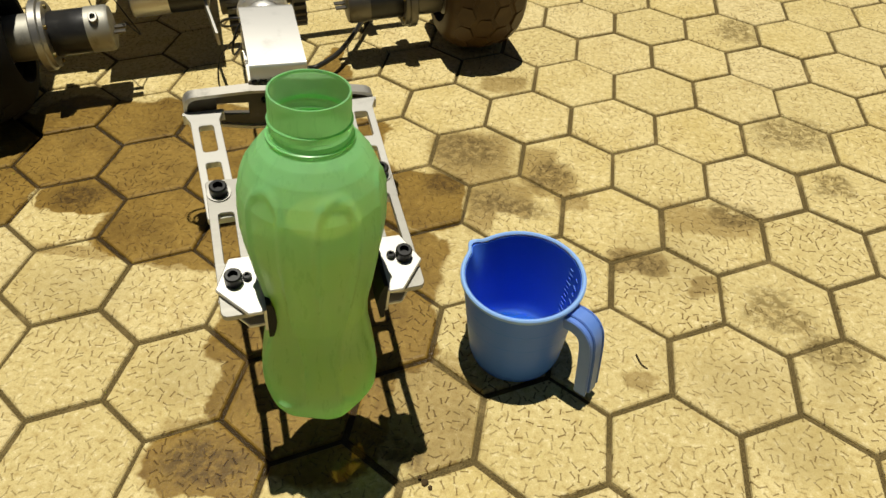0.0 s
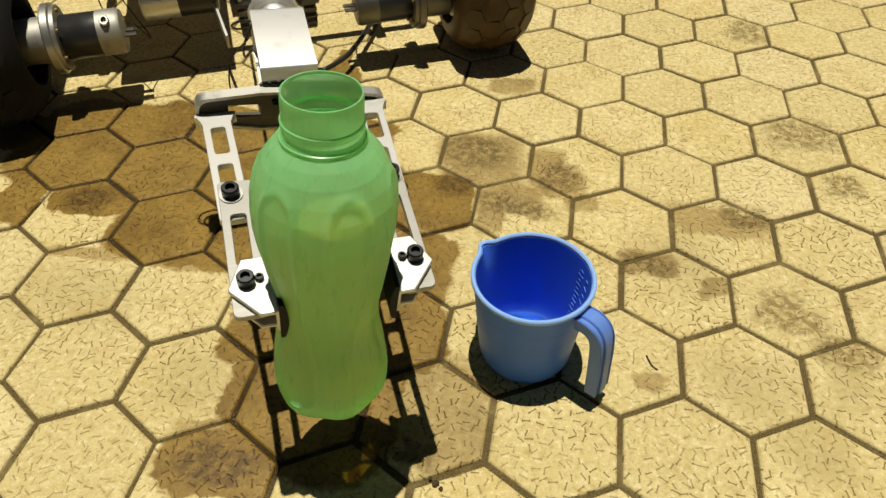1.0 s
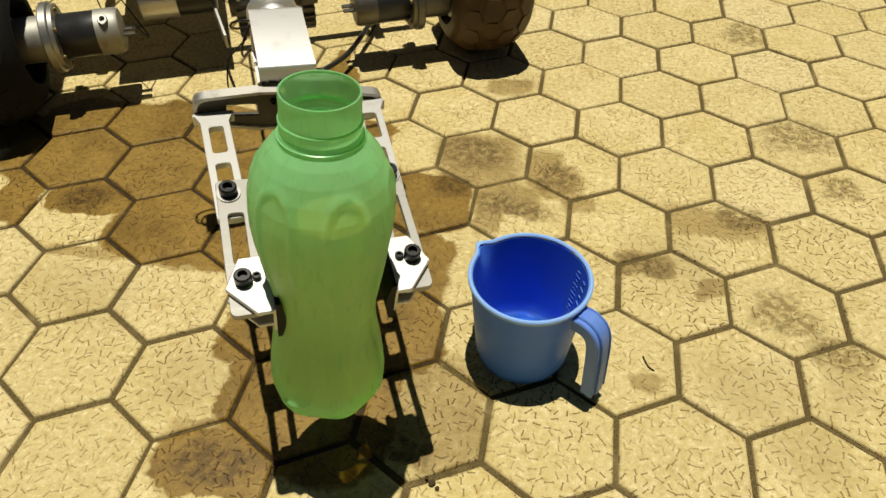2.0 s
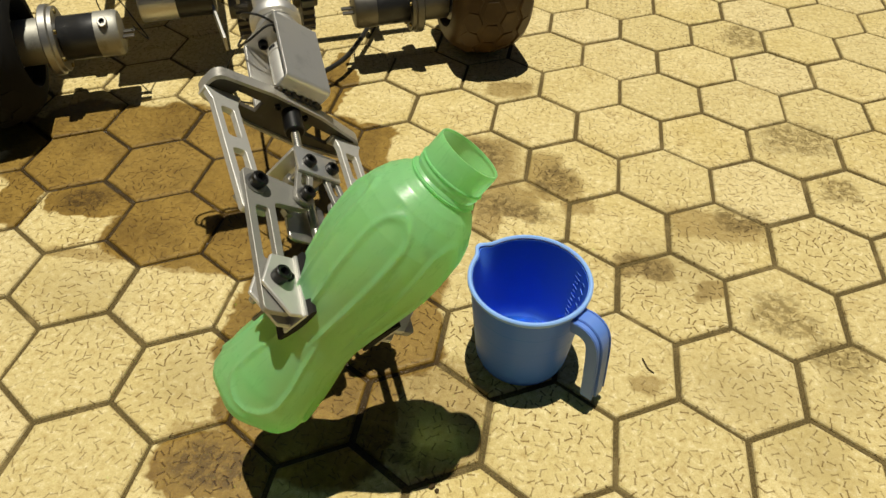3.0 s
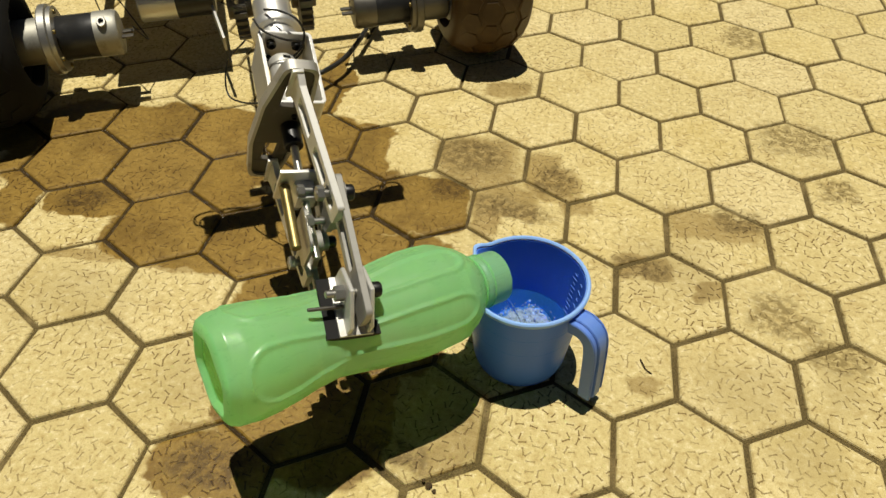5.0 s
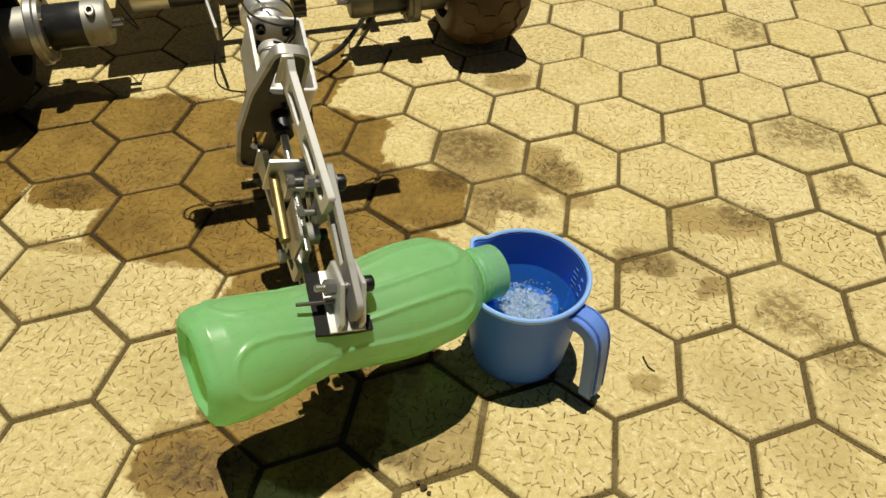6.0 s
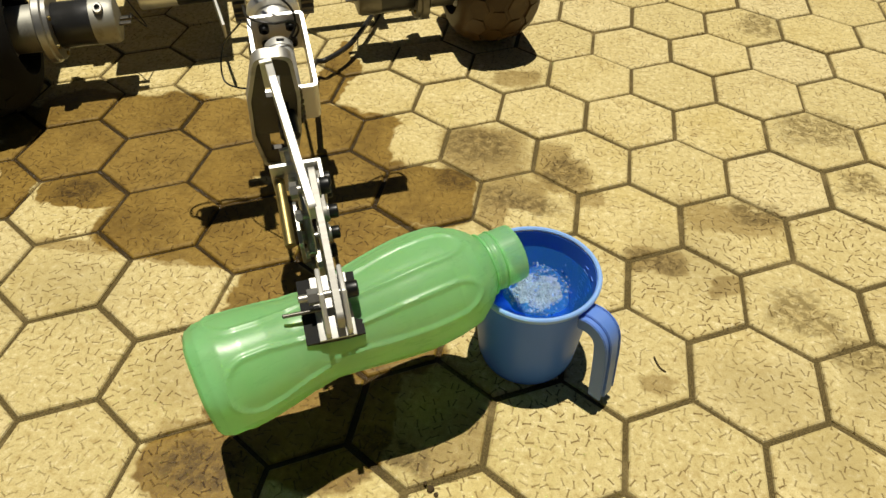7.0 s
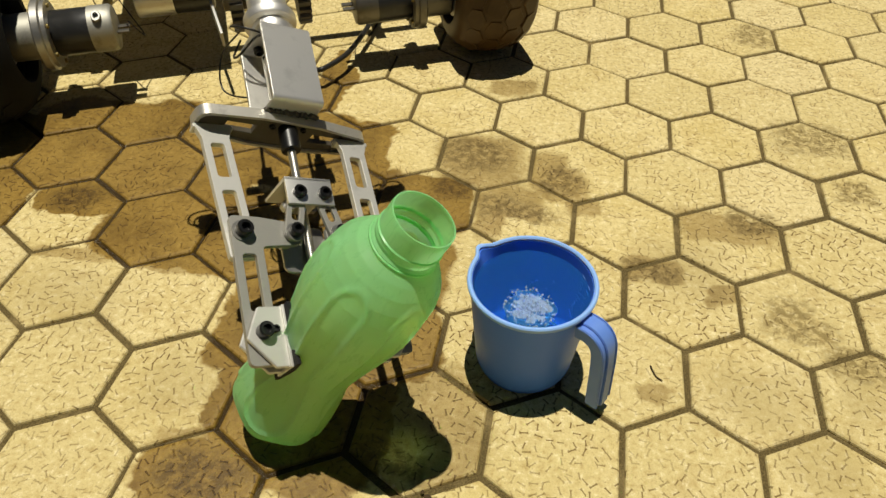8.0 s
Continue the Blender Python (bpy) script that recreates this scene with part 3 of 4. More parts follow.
def green_bottle():
    bottle = tagged(new("water_bottle"), "frosted green plastic water bottle, open, held in a metal gripper", "bottle")
    fs = [i / 150 for i in range(151)]
    fs = sorted(set([round(f, 4) for f in fs] + [f for f, _ in BOTTLE_FORM]))
    outer = [(bottle_radius(f), (1 - f) * BOTTLE_LEN) for f in fs]
    wall = 0.0012
    foot = [(0.034, -0.0006), (0.030, 0.004), (0.018, 0.011), (0.0, 0.0125)]
    foot_in = [(0.0, 0.0137), (0.018, 0.0122), (0.0308, 0.0052), (0.0345, 0.0012)]
    inner = [(bottle_radius(f) - wall, (1 - f) * BOTTLE_LEN + (0.0012 if f > 0.98 else 0.0)) for f in reversed(fs)]

    def bend(a, r, z, k):
        return r + relief(a, z) if r > 0.02 else r
    bm = bmesh.new()
    add_lathe(bm, outer + foot + foot_in + inner, 228, None, closed=True, bend=bend)
    body = part("body", bm, GREEN, bottle)
    body.data.materials.append(GREEN_INSIDE)
    for f in body.data.polygons:
        c = f.center
        r, a, z = math.hypot(c.x, c.y), math.atan2(c.y, c.x), c.z
        skin = bottle_radius(1 - z / BOTTLE_LEN) + relief(a, z)
        f.material_index = 1 if 0.004 < z < BOTTLE_LEN - 0.001 and r < skin - 0.0006 and r > 0.02 else 0
    bm = bmesh.new()
    add_lathe(bm, [(0.0262, 0.2692), (0.0273, 0.2684), (0.0273, 0.2674), (0.0262, 0.2666)], 72, None, closed=True)
    add_lathe(bm, [(0.0268, 0.2580), (0.0288, 0.2571), (0.0288, 0.2560), (0.0268, 0.2551)], 72, None, closed=True)
    part("neck_ring", bm, GREEN, bottle, "moulded green ring round the neck")
    # the water: two halves of the filling, split by a plane through the axis; the second is a little slimmer, so that it can swing round and slide
    halves = []
    for side in (-1, 1):
        bm = bmesh.new()
        n = 24
        rings = []
        for k in range(26):
            z = 0.016 + 0.176 * k / 25
            r = bottle_radius(1 - z / BOTTLE_LEN) - 0.0042
            r = min(r, 0.034 + (z - 0.016) * 0.9)
            if side > 0:
                r = min(r, 0.0365)
            rings.append([bm.verts.new((side * r * math.sin(math.pi * i / n), r * math.cos(math.pi * i / n), z)) for i in range(n + 1)])
        for p, q in zip(rings, rings[1:]):
            for i in range(n):
                bm.faces.new((p[i], p[i + 1], q[i + 1], q[i]))
            bm.faces.new((p[n], p[0], q[0], q[n]))
        bm.faces.new(rings[0])
        bm.faces.new(rings[-1])
        halves.append(part("water_filling", bm, BOTTLED, bottle, "water seen through the green plastic"))
    return bottle, halves


# ---------------------------------------------------------------- gripper
def gripper():
    grip = tagged(new("robot_gripper"), "aluminium two-finger robot gripper with black rubber pads holding the bottle", "gripper")
    # housing: a flat tube, open to both sides
    bm = bmesh.new()
    turn = Matrix(((0, 0, 1, 0), (1, 0, 0, 0), (0, 1, 0, 0), (0, 0, 0, 1)))
    o = round_outline([(-0.188, -0.023), (-0.097, -0.023), (-0.097, 0.032), (-0.188, 0.032)], 0.006)
    i_ = round_outline([(-0.1845, -0.0195), (-0.1005, -0.0195), (-0.1005, 0.0285), (-0.1845, 0.0285)], 0.003)
    t = bmesh.new()
    loops = [[t.verts.new((y, z, x)) for y, z in pts] for pts, x in ((o, -0.026), (o, 0.026), (i_, 0.026), (i_, -0.026))]
    n = len(o)
    for p, q in zip(loops, loops[1:] + loops[:1]):
        for k in range(n):
            t.faces.new((p[k], p[(k + 1) % n], q[(k + 1) % n], q[k]))
    bmesh.ops.recalc_face_normals(t, faces=t.faces)
    sharp = [e for e in t.edges if e.calc_face_angle(0) > 1.2]
    bmesh.ops.bevel(t, geom=sharp, offset=0.0005, segments=2, affect="EDGES")
    join(bm, t, turn)
    housing = part("housing", bm, ALU, grip, "brushed aluminium rectangular tube housing")
    for x in (-0.012, 0.012):
        for z in (-0.008, 0.018):
            bolt(housing, (x, -0.1005, z), (0, -1, 0), 0.005, 0.006)
    # motor in the housing
    bm = bmesh.new()
    m, _ = along((0, -0.112, 0.003), (0, -0.19, 0.003))
    add_lathe(bm, [(0, 0), (0.009, 0), (0.0125, 0.002), (0.014, 0.004), (0.014, 0.012), (0.0132, 0.0128), (0.0132, 0.0142), (0.014, 0.015), (0.014, 0.068), (0.0125, 0.071), (0, 0.071)], 40, m)
    motor = part("motor", bm, ALU_PALE, grip, "silver cylindrical electric motor")
    for a in (40, 160, 280):
        bm = bmesh.new()
        add_box(bm, (-0.0038, -0.005, 0.0128), (0.0038, -0.0015, 0.01425), 0.0004, Matrix.Translation((0, -0.1165, 0.003)) @ pose(0, 0, 0, 0, a, 0))
        part("vent_slot", bm, BLACK, motor)
    # wrist hub
    bm = bmesh.new()
    m, _ = along((0, -0.097, 0.004), (0, -0.0, 0.004))
    add_lathe(bm, [(0, 0), (0.014, 0), (0.0215, 0.003), (0.0225, 0.006), (0.0225, 0.010), (0.0195, 0.011), (0.0195, 0.017), (0.0255, 0.018), (0.0265, 0.020), (0.0265, 0.027), (0.020, 0.029), (0.020, 0.06), (0, 0.06)], 48, m)
    part("wrist_hub", bm, ALU, grip, "turned aluminium wrist hub with steps")
    # cross plate: a dark web inside a thick rim
    stand = Matrix.Translation((0, 0, -0.0105)) @ pose(0, 0, 0, 0, 4, 0) @ Matrix.Translation((0, 0, 0.0105)) @ Matrix(((1, 0, 0, 0), (0, 0, 1, 0), (0, 1, 0, 0), (0, 0, 0, 1)))   # drawn in x, z, with its thickness in y
    cz = -0.0105
    bm = bmesh.new()
    add_poly(bm, [(-0.030, cz - 0.024), (0.030, cz - 0.024), (0.030, cz + 0.020), (-0.030, cz + 0.020)], -0.1965, -0.1905, stand)
    for s in (-1, 1):
        def q(pts):
            return [(s * x, z) for x, z in pts]
        add_poly(bm, q([(0.029, cz + 0.0050), (0.060, cz + 0.0045), (0.060, cz + 0.0170), (0.029, cz + 0.0200)]), -0.1965, -0.1905, stand)
        add_poly(bm, q([(0.029, cz - 0.0240), (0.060, cz - 0.0200), (0.060, cz - 0.0085), (0.029, cz - 0.0090)]), -0.1965, -0.1905, stand)
        add_poly(bm, q(round_outline([(0.0595, cz - 0.0200), (0.087, cz - 0.0150), (0.087, cz + 0.0135), (0.0595, cz + 0.0170)], [0.0005, 0.010, 0.010, 0.0005])), -0.1965, -0.1905, stand)
    web = part("cross_plate", bm, DIRTY_IRON, grip, "dark worn steel cross plate with slots")
    bm = bmesh.new()
    rim = round_outline([(-0.089, cz - 0.0165), (-0.030, cz - 0.026), (0.030, cz - 0.026), (0.089, cz - 0.0165), (0.089, cz + 0.0150), (0.030, cz + 0.022), (-0.030, cz + 0.022), (-0.089, cz + 0.0150)],
                        [0.012, 0.004, 0.004, 0.012, 0.012, 0.004, 0.004, 0.012])
    mid = Vector((0, cz - 0.001))
    t = bmesh.new()
    loops = []
    for k, y in ((1.0, -0.1992), (1.0, -0.1888), (0.0, -0.1888), (0.0, -0.1992)):
        ring = []
        for x, z in rim:
            d = 0.0 if k else 0.0032
            ring.append(t.verts.new((x - d * (1 if x > 0 else -1) * min(1.0, abs(x) / 0.06), y, z - d * (1 if z > mid.y else -1))))
        loops.append(ring)
    n = len(rim)
    for p, r in zip(loops, loops[1:] + loops[:1]):
        for k in range(n):
            t.faces.new((p[k], p[(k + 1) % n], r[(k + 1) % n], r[k]))
    join(bm, t, Matrix.Translation((0, 0, -0.0105)) @ pose(0, 0, 0, 0, 4, 0) @ Matrix.Translation((0, 0, 0.0105)))
    part("rim", bm, ALU_WORN, web, "bright worn rim of the cross plate")
    for s in (-1, 1):
        bolt(grip, (s * 0.016, -0.1965, cz + 0.010), (0, -1, 0), 0.0032, 0.003)
    # screw, coupling and nut bracket
    bm = bmesh.new()
    add_rod(bm, (0, -0.196, -0.002), (0, -0.222, -0.002), 0.0095)
    part("coupling", bm, BLACK_STEEL, grip)
    bm = bmesh.new()
    add_rod(bm, (0, -0.22, -0.002), (0, -0.345, -0.002), 0.0038, 16)
    for k in range(52):
        y = -0.224 - k * 0.0023
        add_lathe(bm, [(0.0036, -0.0005), (0.0043, 0.0), (0.0036, 0.0005)], 14, along((0, y, -0.002), (0, y - 1, -0.002))[0], closed=True)
    part("lead_screw", bm, STEEL, grip)
    bm = bmesh.new()
    add_box(bm, (-0.024, -0.2665, -0.026), (0.022, -0.2630, 0.020))
    add_box(bm, (-0.024, -0.2900, 0.0165), (0.022, -0.2632, 0.0200))
    add_box(bm, (-0.0095, -0.285, -0.011), (0.0095, -0.2665, 0.0075))
    part("nut_bracket", bm, ALU, grip, "bent aluminium bracket on the screw nut")
    bm = bmesh.new()
    add_rod(bm, (-0.004, -0.268, -0.020), (-0.004, -0.335, -0.020), 0.005)
    part("spacer_tube", bm, BRASS, grip, "brass spacer tube")
    bm = bmesh.new()
    add_poly(bm, round_outline([(-0.024, -0.300), (0.020, -0.300), (0.020, -0.345), (-0.024, -0.345)], 0.008), -0.012, -0.0085)
    part("guide_plate", bm, STEEL, grip)
    bm = bmesh.new()
    for k in range(17):
        t = bmesh.new()
        bmesh.ops.create_icosphere(t, subdivisions=2, radius=0.0031)
        for v in t.verts:
            v.co *= 1 + 0.35 * noise.noise(v.co * 420 + Vector((k * 3.1, 0, 0)))
        join(bm, t, Matrix.Translation((-0.0256 + 0.0032 * k, -0.1888, 0.0125 + 0.0012 * math.sin(k * 2.3))))
    part("weld_bead", bm, DIRTY_IRON, grip, "rough dark weld bead")
    for pts in ([(-0.004, -0.113, 0.014), (-0.016, -0.108, 0.022), (-0.034, -0.104, 0.022), (-0.044, -0.096, 0.012), (-0.040, -0.084, -0.002), (-0.026, -0.070, -0.012)],
                [(0.004, -0.113, 0.014), (-0.008, -0.106, 0.025), (-0.026, -0.110, 0.020), (-0.036, -0.118, 0.000), (-0.034, -0.106, -0.020), (-0.022, -0.080, -0.024)]):
        bm = bmesh.new()
        add_tube(bm, curve_points(pts), 0.0012, 8)
        part("motor_wire", bm, CABLE, grip, "thin black motor wire")
    for s in (-1, 1):
        finger(grip, s)
    return grip


def finger(grip, s):
    side = Matrix.Diagonal((s, 1, 1, 1))
    hold = new("finger")
    hold.parent = grip

    def put(name, bm, mat, label=""):
        bmesh.ops.transform(bm, matrix=side, verts=bm.verts)
        return part(name, bm, mat, hold, label)

    # fixed upper bar with slots, hung on the cross plate by a bent tab (drawn for the right side)
    bm = bmesh.new()
    lean = Matrix.Translation((0.0720, -0.1995, -0.0125)) @ pose(0, 0, 0, -5.5, 0, -2.5)
    w, z0, z1 = 0.0128, 0.000, 0.0066
    edge = round_outline([(-0.0185, 0.0), (0.0185, 0.0), (w, -0.015), (w, -0.140), (-w, -0.140), (-w, -0.015)], [0.001, 0.001, 0.006, 0.004, 0.004, 0.006])
    slots = [round_outline([(-0.0064, b), (0.0064, b), (0.0064, a), (-0.0064, a)], 0.0035, 4) for a, b in ((-0.0215, -0.0580), (-0.0720, -0.1060), (-0.1110, -0.1300))]
    add_slotted(bm, edge, slots, z0, z1, lean)
    add_box(bm, (-0.0185, -0.0042, -0.004), (0.0185, -0.0009, z1 - 0.0003), 0.0006, lean)
    put("upper_bar", bm, ALU_PALE, "slotted aluminium bar with a bent tab")
    # bell crank: lower bar and an arm reaching inwards
    bm = bmesh.new()
    w, z0, z1 = 0.0132, 0.0058, 0.0116
    cx = 0.0640
    edge = round_outline([(cx + w, -0.300), (cx + w, -0.433), (cx - w, -0.433), (cx - w, -0.329), (0.012, -0.3265), (0.012, -0.3065), (cx - w, -0.3010)],
                         [0.005, 0.006, 0.006, 0.004, 0.009, 0.009, 0.001])
    slots = [round_outline([(cx - 0.0062, a), (cx + 0.0062, a), (cx + 0.0062, b), (cx - 0.0062, b)], 0.0035, 4) for a, b in ((-0.3870, -0.3360),)]
    add_slotted(bm, edge, slots, z0, z1)
    put("bell_crank", bm, ALU_GREY, "slotted aluminium finger link")
    # short link to the nut bracket
    bm = bmesh.new()
    m = Matrix.Translation((0.022, -0.3170, 0)) @ pose(0, 0, 0, 0, 0, 14)
    hole = round_outline([(-0.0036, 0.0125), (0.0036, 0.0125), (0.0036, 0.0265), (-0.0036, 0.0265)], 0.0034, 4)
    add_slotted(bm, round_outline([(-0.0085, -0.008), (0.0085, -0.008), (0.0085, 0.047), (-0.0085, 0.047)], 0.0085), [hole], 0.0125, 0.0165, m)
    put("short_link", bm, ALU_GREY, "rounded aluminium link")
    for x, y, z, r, h in ((0.0672, -0.3150, 0.0118, 0.0072, 0.0085), (0.022, -0.3170, 0.0166, 0.0062, 0.008), (0.0125, -0.2790, 0.0166, 0.0062, 0.008)):
        bm = bmesh.new()
        add_lathe(bm, [(0, 0), (r * 1.35, 0), (r * 1.35, 0.0012), (0, 0.0012)], 24, Matrix.Translation((x, y, z)))
        put("washer", bm, STEEL)
        b = bolt(hold, (s * x, y, z + 0.0012), (0, 0, 1), r, h)
        bm = bmesh.new()
        add_rod(bm, (x, y, z), (x, y, -0.012), r * 0.48, 14)
        add_lathe(bm, [(0, -0.011), (r * 0.95, -0.011), (r * 0.95, -0.005), (0, -0.005)], 6, Matrix.Translation((x, y, 0)))
        put("nut", bm, STEEL)
    # clamp: two plates, a wall and a rubber pad
    px, py = 0.0640, -0.4065
    shape = [(px + 0.0150, py - 0.005), (px + 0.0030, py + 0.0215), (px - 0.0190, py + 0.0215), (px - 0.0215, py - 0.0300), (px - 0.0060, py - 0.0300)]
    for z0, z1, name in ((0.0128, 0.0168, "upper_clamp_plate"), (-0.0040, 0.0000, "lower_clamp_plate")):
        bm = bmesh.new()
        add_poly(bm, round_outline(shape, 0.002, 3), z0, z1, None, 0.0008)
        put(name, bm, ALU_PALE, "pale five-sided aluminium clamp plate")
    bm = bmesh.new()
    add_box(bm, (0.0405 + 0.004, py - 0.031, -0.0095), (0.0405 + 0.0068, py + 0.022, 0.0195), 0.0006)
    put("clamp_wall", bm, ALU_PALE)
    bm = bmesh.new()
    t = bmesh.new()
    n, hz = 8, 0.023
    rings = []
    for k in range(n + 1):
        z = -hz + 2 * hz * k / n + 0.003
        inn = 0.0385 + 0.0035 * (2 * k / n - 1) ** 2
        rings.append([t.verts.new(p) for p in ((inn, py - 0.031, z), (0.0452, py - 0.031, z), (0.0452, py + 0.022, z), (inn, py + 0.022, z))])
    for p, q in zip(rings, rings[1:]):
        for k in range(4):
            t.faces.new((p[k], p[(k + 1) % 4], q[(k + 1) % 4], q[k]))
    t.faces.new(rings[0])
    t.faces.new(rings[-1])
    join(bm, t)
    put("rubber_pad", bm, BLACK, "black rubber pad")
    bolt(hold, (s * (px + 0.0010), py, 0.0168), (0, 0, 1), 0.0066, 0.0095)
    bolt(hold, (s * (px - 0.0090), py + 0.0015, 0.0168), (0, 0, 1), 0.0034, 0.004)
    bm = bmesh.new()
    add_rod(bm, (px, py, 0.016), (px, py, -0.020), 0.0032, 12)
    add_lathe(bm, [(0, -0.0125), (0.0065, -0.0125), (0.0065, -0.0045), (0, -0.0045)], 6, Matrix.Translation((px, py, 0)))
    put("clamp_nut", bm, STEEL)
    bm = bmesh.new()
    add_rod(bm, (px - 0.009, py - 0.008, -0.004), (px - 0.009, py - 0.008, -0.034), 0.0016, 10)
    put("long_screw", bm, DARK_STEEL)


# ---------------------------------------------------------------- robot vehicle
def tyre_wheel(robot, x, y):
    wheel = new("wheel")
    wheel.parent = robot
    wheel.matrix_basis = pose(x, y, 0.1155, 0, 90, 0)
    bm = bmesh.new()
    R, W = 0.114, 0.068
    prof = []
    for k in range(25):
        a = -math.pi * 0.5 + math.pi * k / 24
        prof.append((R - 0.046 + 0.046 * math.cos(a) ** 0.8 if 0 < k < 24 else R - 0.05, W * math.sin(a)))
    add_lathe(bm, prof + [(0.060, W * 0.8), (0.060, -W * 0.8)], 72, None, closed=True)
    # the left tyre and tread take the near-black colour that stands for shade
    part("tyre", bm, TYRE_SHADED if x < 0 else TYRE, wheel, "rubber tyre coloured near black for deep shade" if x < 0 else "dusty dark brown rubber tyre")
    bm = bmesh.new()
    for row, (zz, hgt) in enumerate(((-0.045, 0.0), (-0.015, 0.0), (0.015, 0.0), (0.045, 0.0))):
        for k in range(18):
            a = 2 * math.pi * (k + (row % 2) * 0.5) / 18
            q = math.asin(max(-1, min(1, zz / W)))
            rr = R - 0.046 + 0.046 * math.cos(q) ** 0.8
            m = pose(0, 0, 0, 0, 0, math.degrees(a)) @ Matrix.Translation((rr - 0.0005, 0, zz)) @ pose(0, 0, 0, 0, -math.degrees(q) * 0.8, 0) @ pose(0, 0, 0, 0, 90, 0)
            hexa = [(0.0175 * math.cos(math.pi / 3 * j) * 0.95, 0.0205 * math.sin(math.pi / 3 * j)) for j in range(6)]
            add_poly(bm, hexa, -0.004, 0.0007, m, 0.0006)
    part("tread", bm, TYRE_SHADED if x < 0 else TYRE, wheel)
    bm = bmesh.new()
    add_lathe(bm, [(0, -0.045), (0.02, -0.045), (0.055, -0.03), (0.061, -0.055), (0.061, 0.055), (0.055, 0.03), (0.02, 0.045), (0, 0.045)], 40)
    part("rim", bm, BLACK_STEEL, wheel)
    return wheel


def gear_motor(robot, m, dull=False):
    """A geared motor along +x of m: gearbox, flange, black can, end cap with terminals. Its gearbox starts at x = 0."""
    motor = new("drive_motor")
    motor.parent = robot
    motor.matrix_basis = m
    turn = pose(0, 0, 0, 0, 90, 0)

    def ring(name, prof, mat, label=""):
        bm = bmesh.new()
        add_lathe(bm, prof, 48, turn)
        return part(name, bm, mat, motor, label)
    ring("gearbox", [(0, 0), (0.026, 0), (0.028, 0.002), (0.028, 0.052), (0, 0.052)], DARK_STEEL if dull else CAST, "dull dark gearbox" if dull else "silver gearbox")
    ring("face_plate", [(0, -0.008), (0.031, -0.008), (0.031, -0.004), (0, -0.004)], ALU_PALE)
    fl = ring("flange", [(0, 0.046), (0.041, 0.046), (0.043, 0.048), (0.043, 0.058), (0.040, 0.060), (0.040, 0.066), (0.037, 0.067), (0, 0.067)], DARK_STEEL if dull else STEEL, "round steel flange")
    for k in range(6):
        a = radians(60 * k + 20)
        bolt(fl, (0.067, 0.034 * math.cos(a), 0.034 * math.sin(a)), (1, 0, 0), 0.0028, 0.003, material=BRASS)
    ring("motor_can", [(0, 0.066), (0.026, 0.066), (0.0275, 0.068), (0.0275, 0.124), (0, 0.124)], PAINT_BLACK, "glossy black motor can")
    cap = ring("end_cap", [(0, 0.122), (0.0282, 0.122), (0.0282, 0.152), (0.026, 0.157), (0.021, 0.1585), (0, 0.1585)], DARK_STEEL if dull else CAST, "dull dark end cap" if dull else "silver end cap")
    bolt(cap, (0.137, -0.017, 0.0225), (0, -0.6, 0.8), 0.0075, 0.0045, "brush_cap", STEEL)
    for y in (-0.008, 0.006):
        bm = bmesh.new()
        add_box(bm, (0.157, y - 0.004, -0.004), (0.176, y + 0.004, -0.0015), 0.0004)
        part("terminal", bm, DARK_STEEL, motor)
    return motor


def gear(robot, at, r, name="gear"):
    bm = bmesh.new()
    n = 26
    pts = []
    for k in range(n):
        for d, rr in ((-0.30, 0.90), (-0.16, 1.0), (0.16, 1.0), (0.30, 0.90)):
            a = 2 * math.pi * (k + d) / n
            pts.append((r * rr * math.cos(a), r * rr * math.sin(a)))
    add_poly(bm, pts, -0.007, 0.007, Matrix.Translation(at) @ pose(0, 0, 0, 0, 90, 0), 0.0)
    add_rod(bm, Vector(at) - Vector((0.014, 0, 0)), Vector(at) + Vector((0.014, 0, 0)), r * 0.4)
    return part(name, bm, DARK_STEEL, robot, "dark steel spur gear", soft=False)


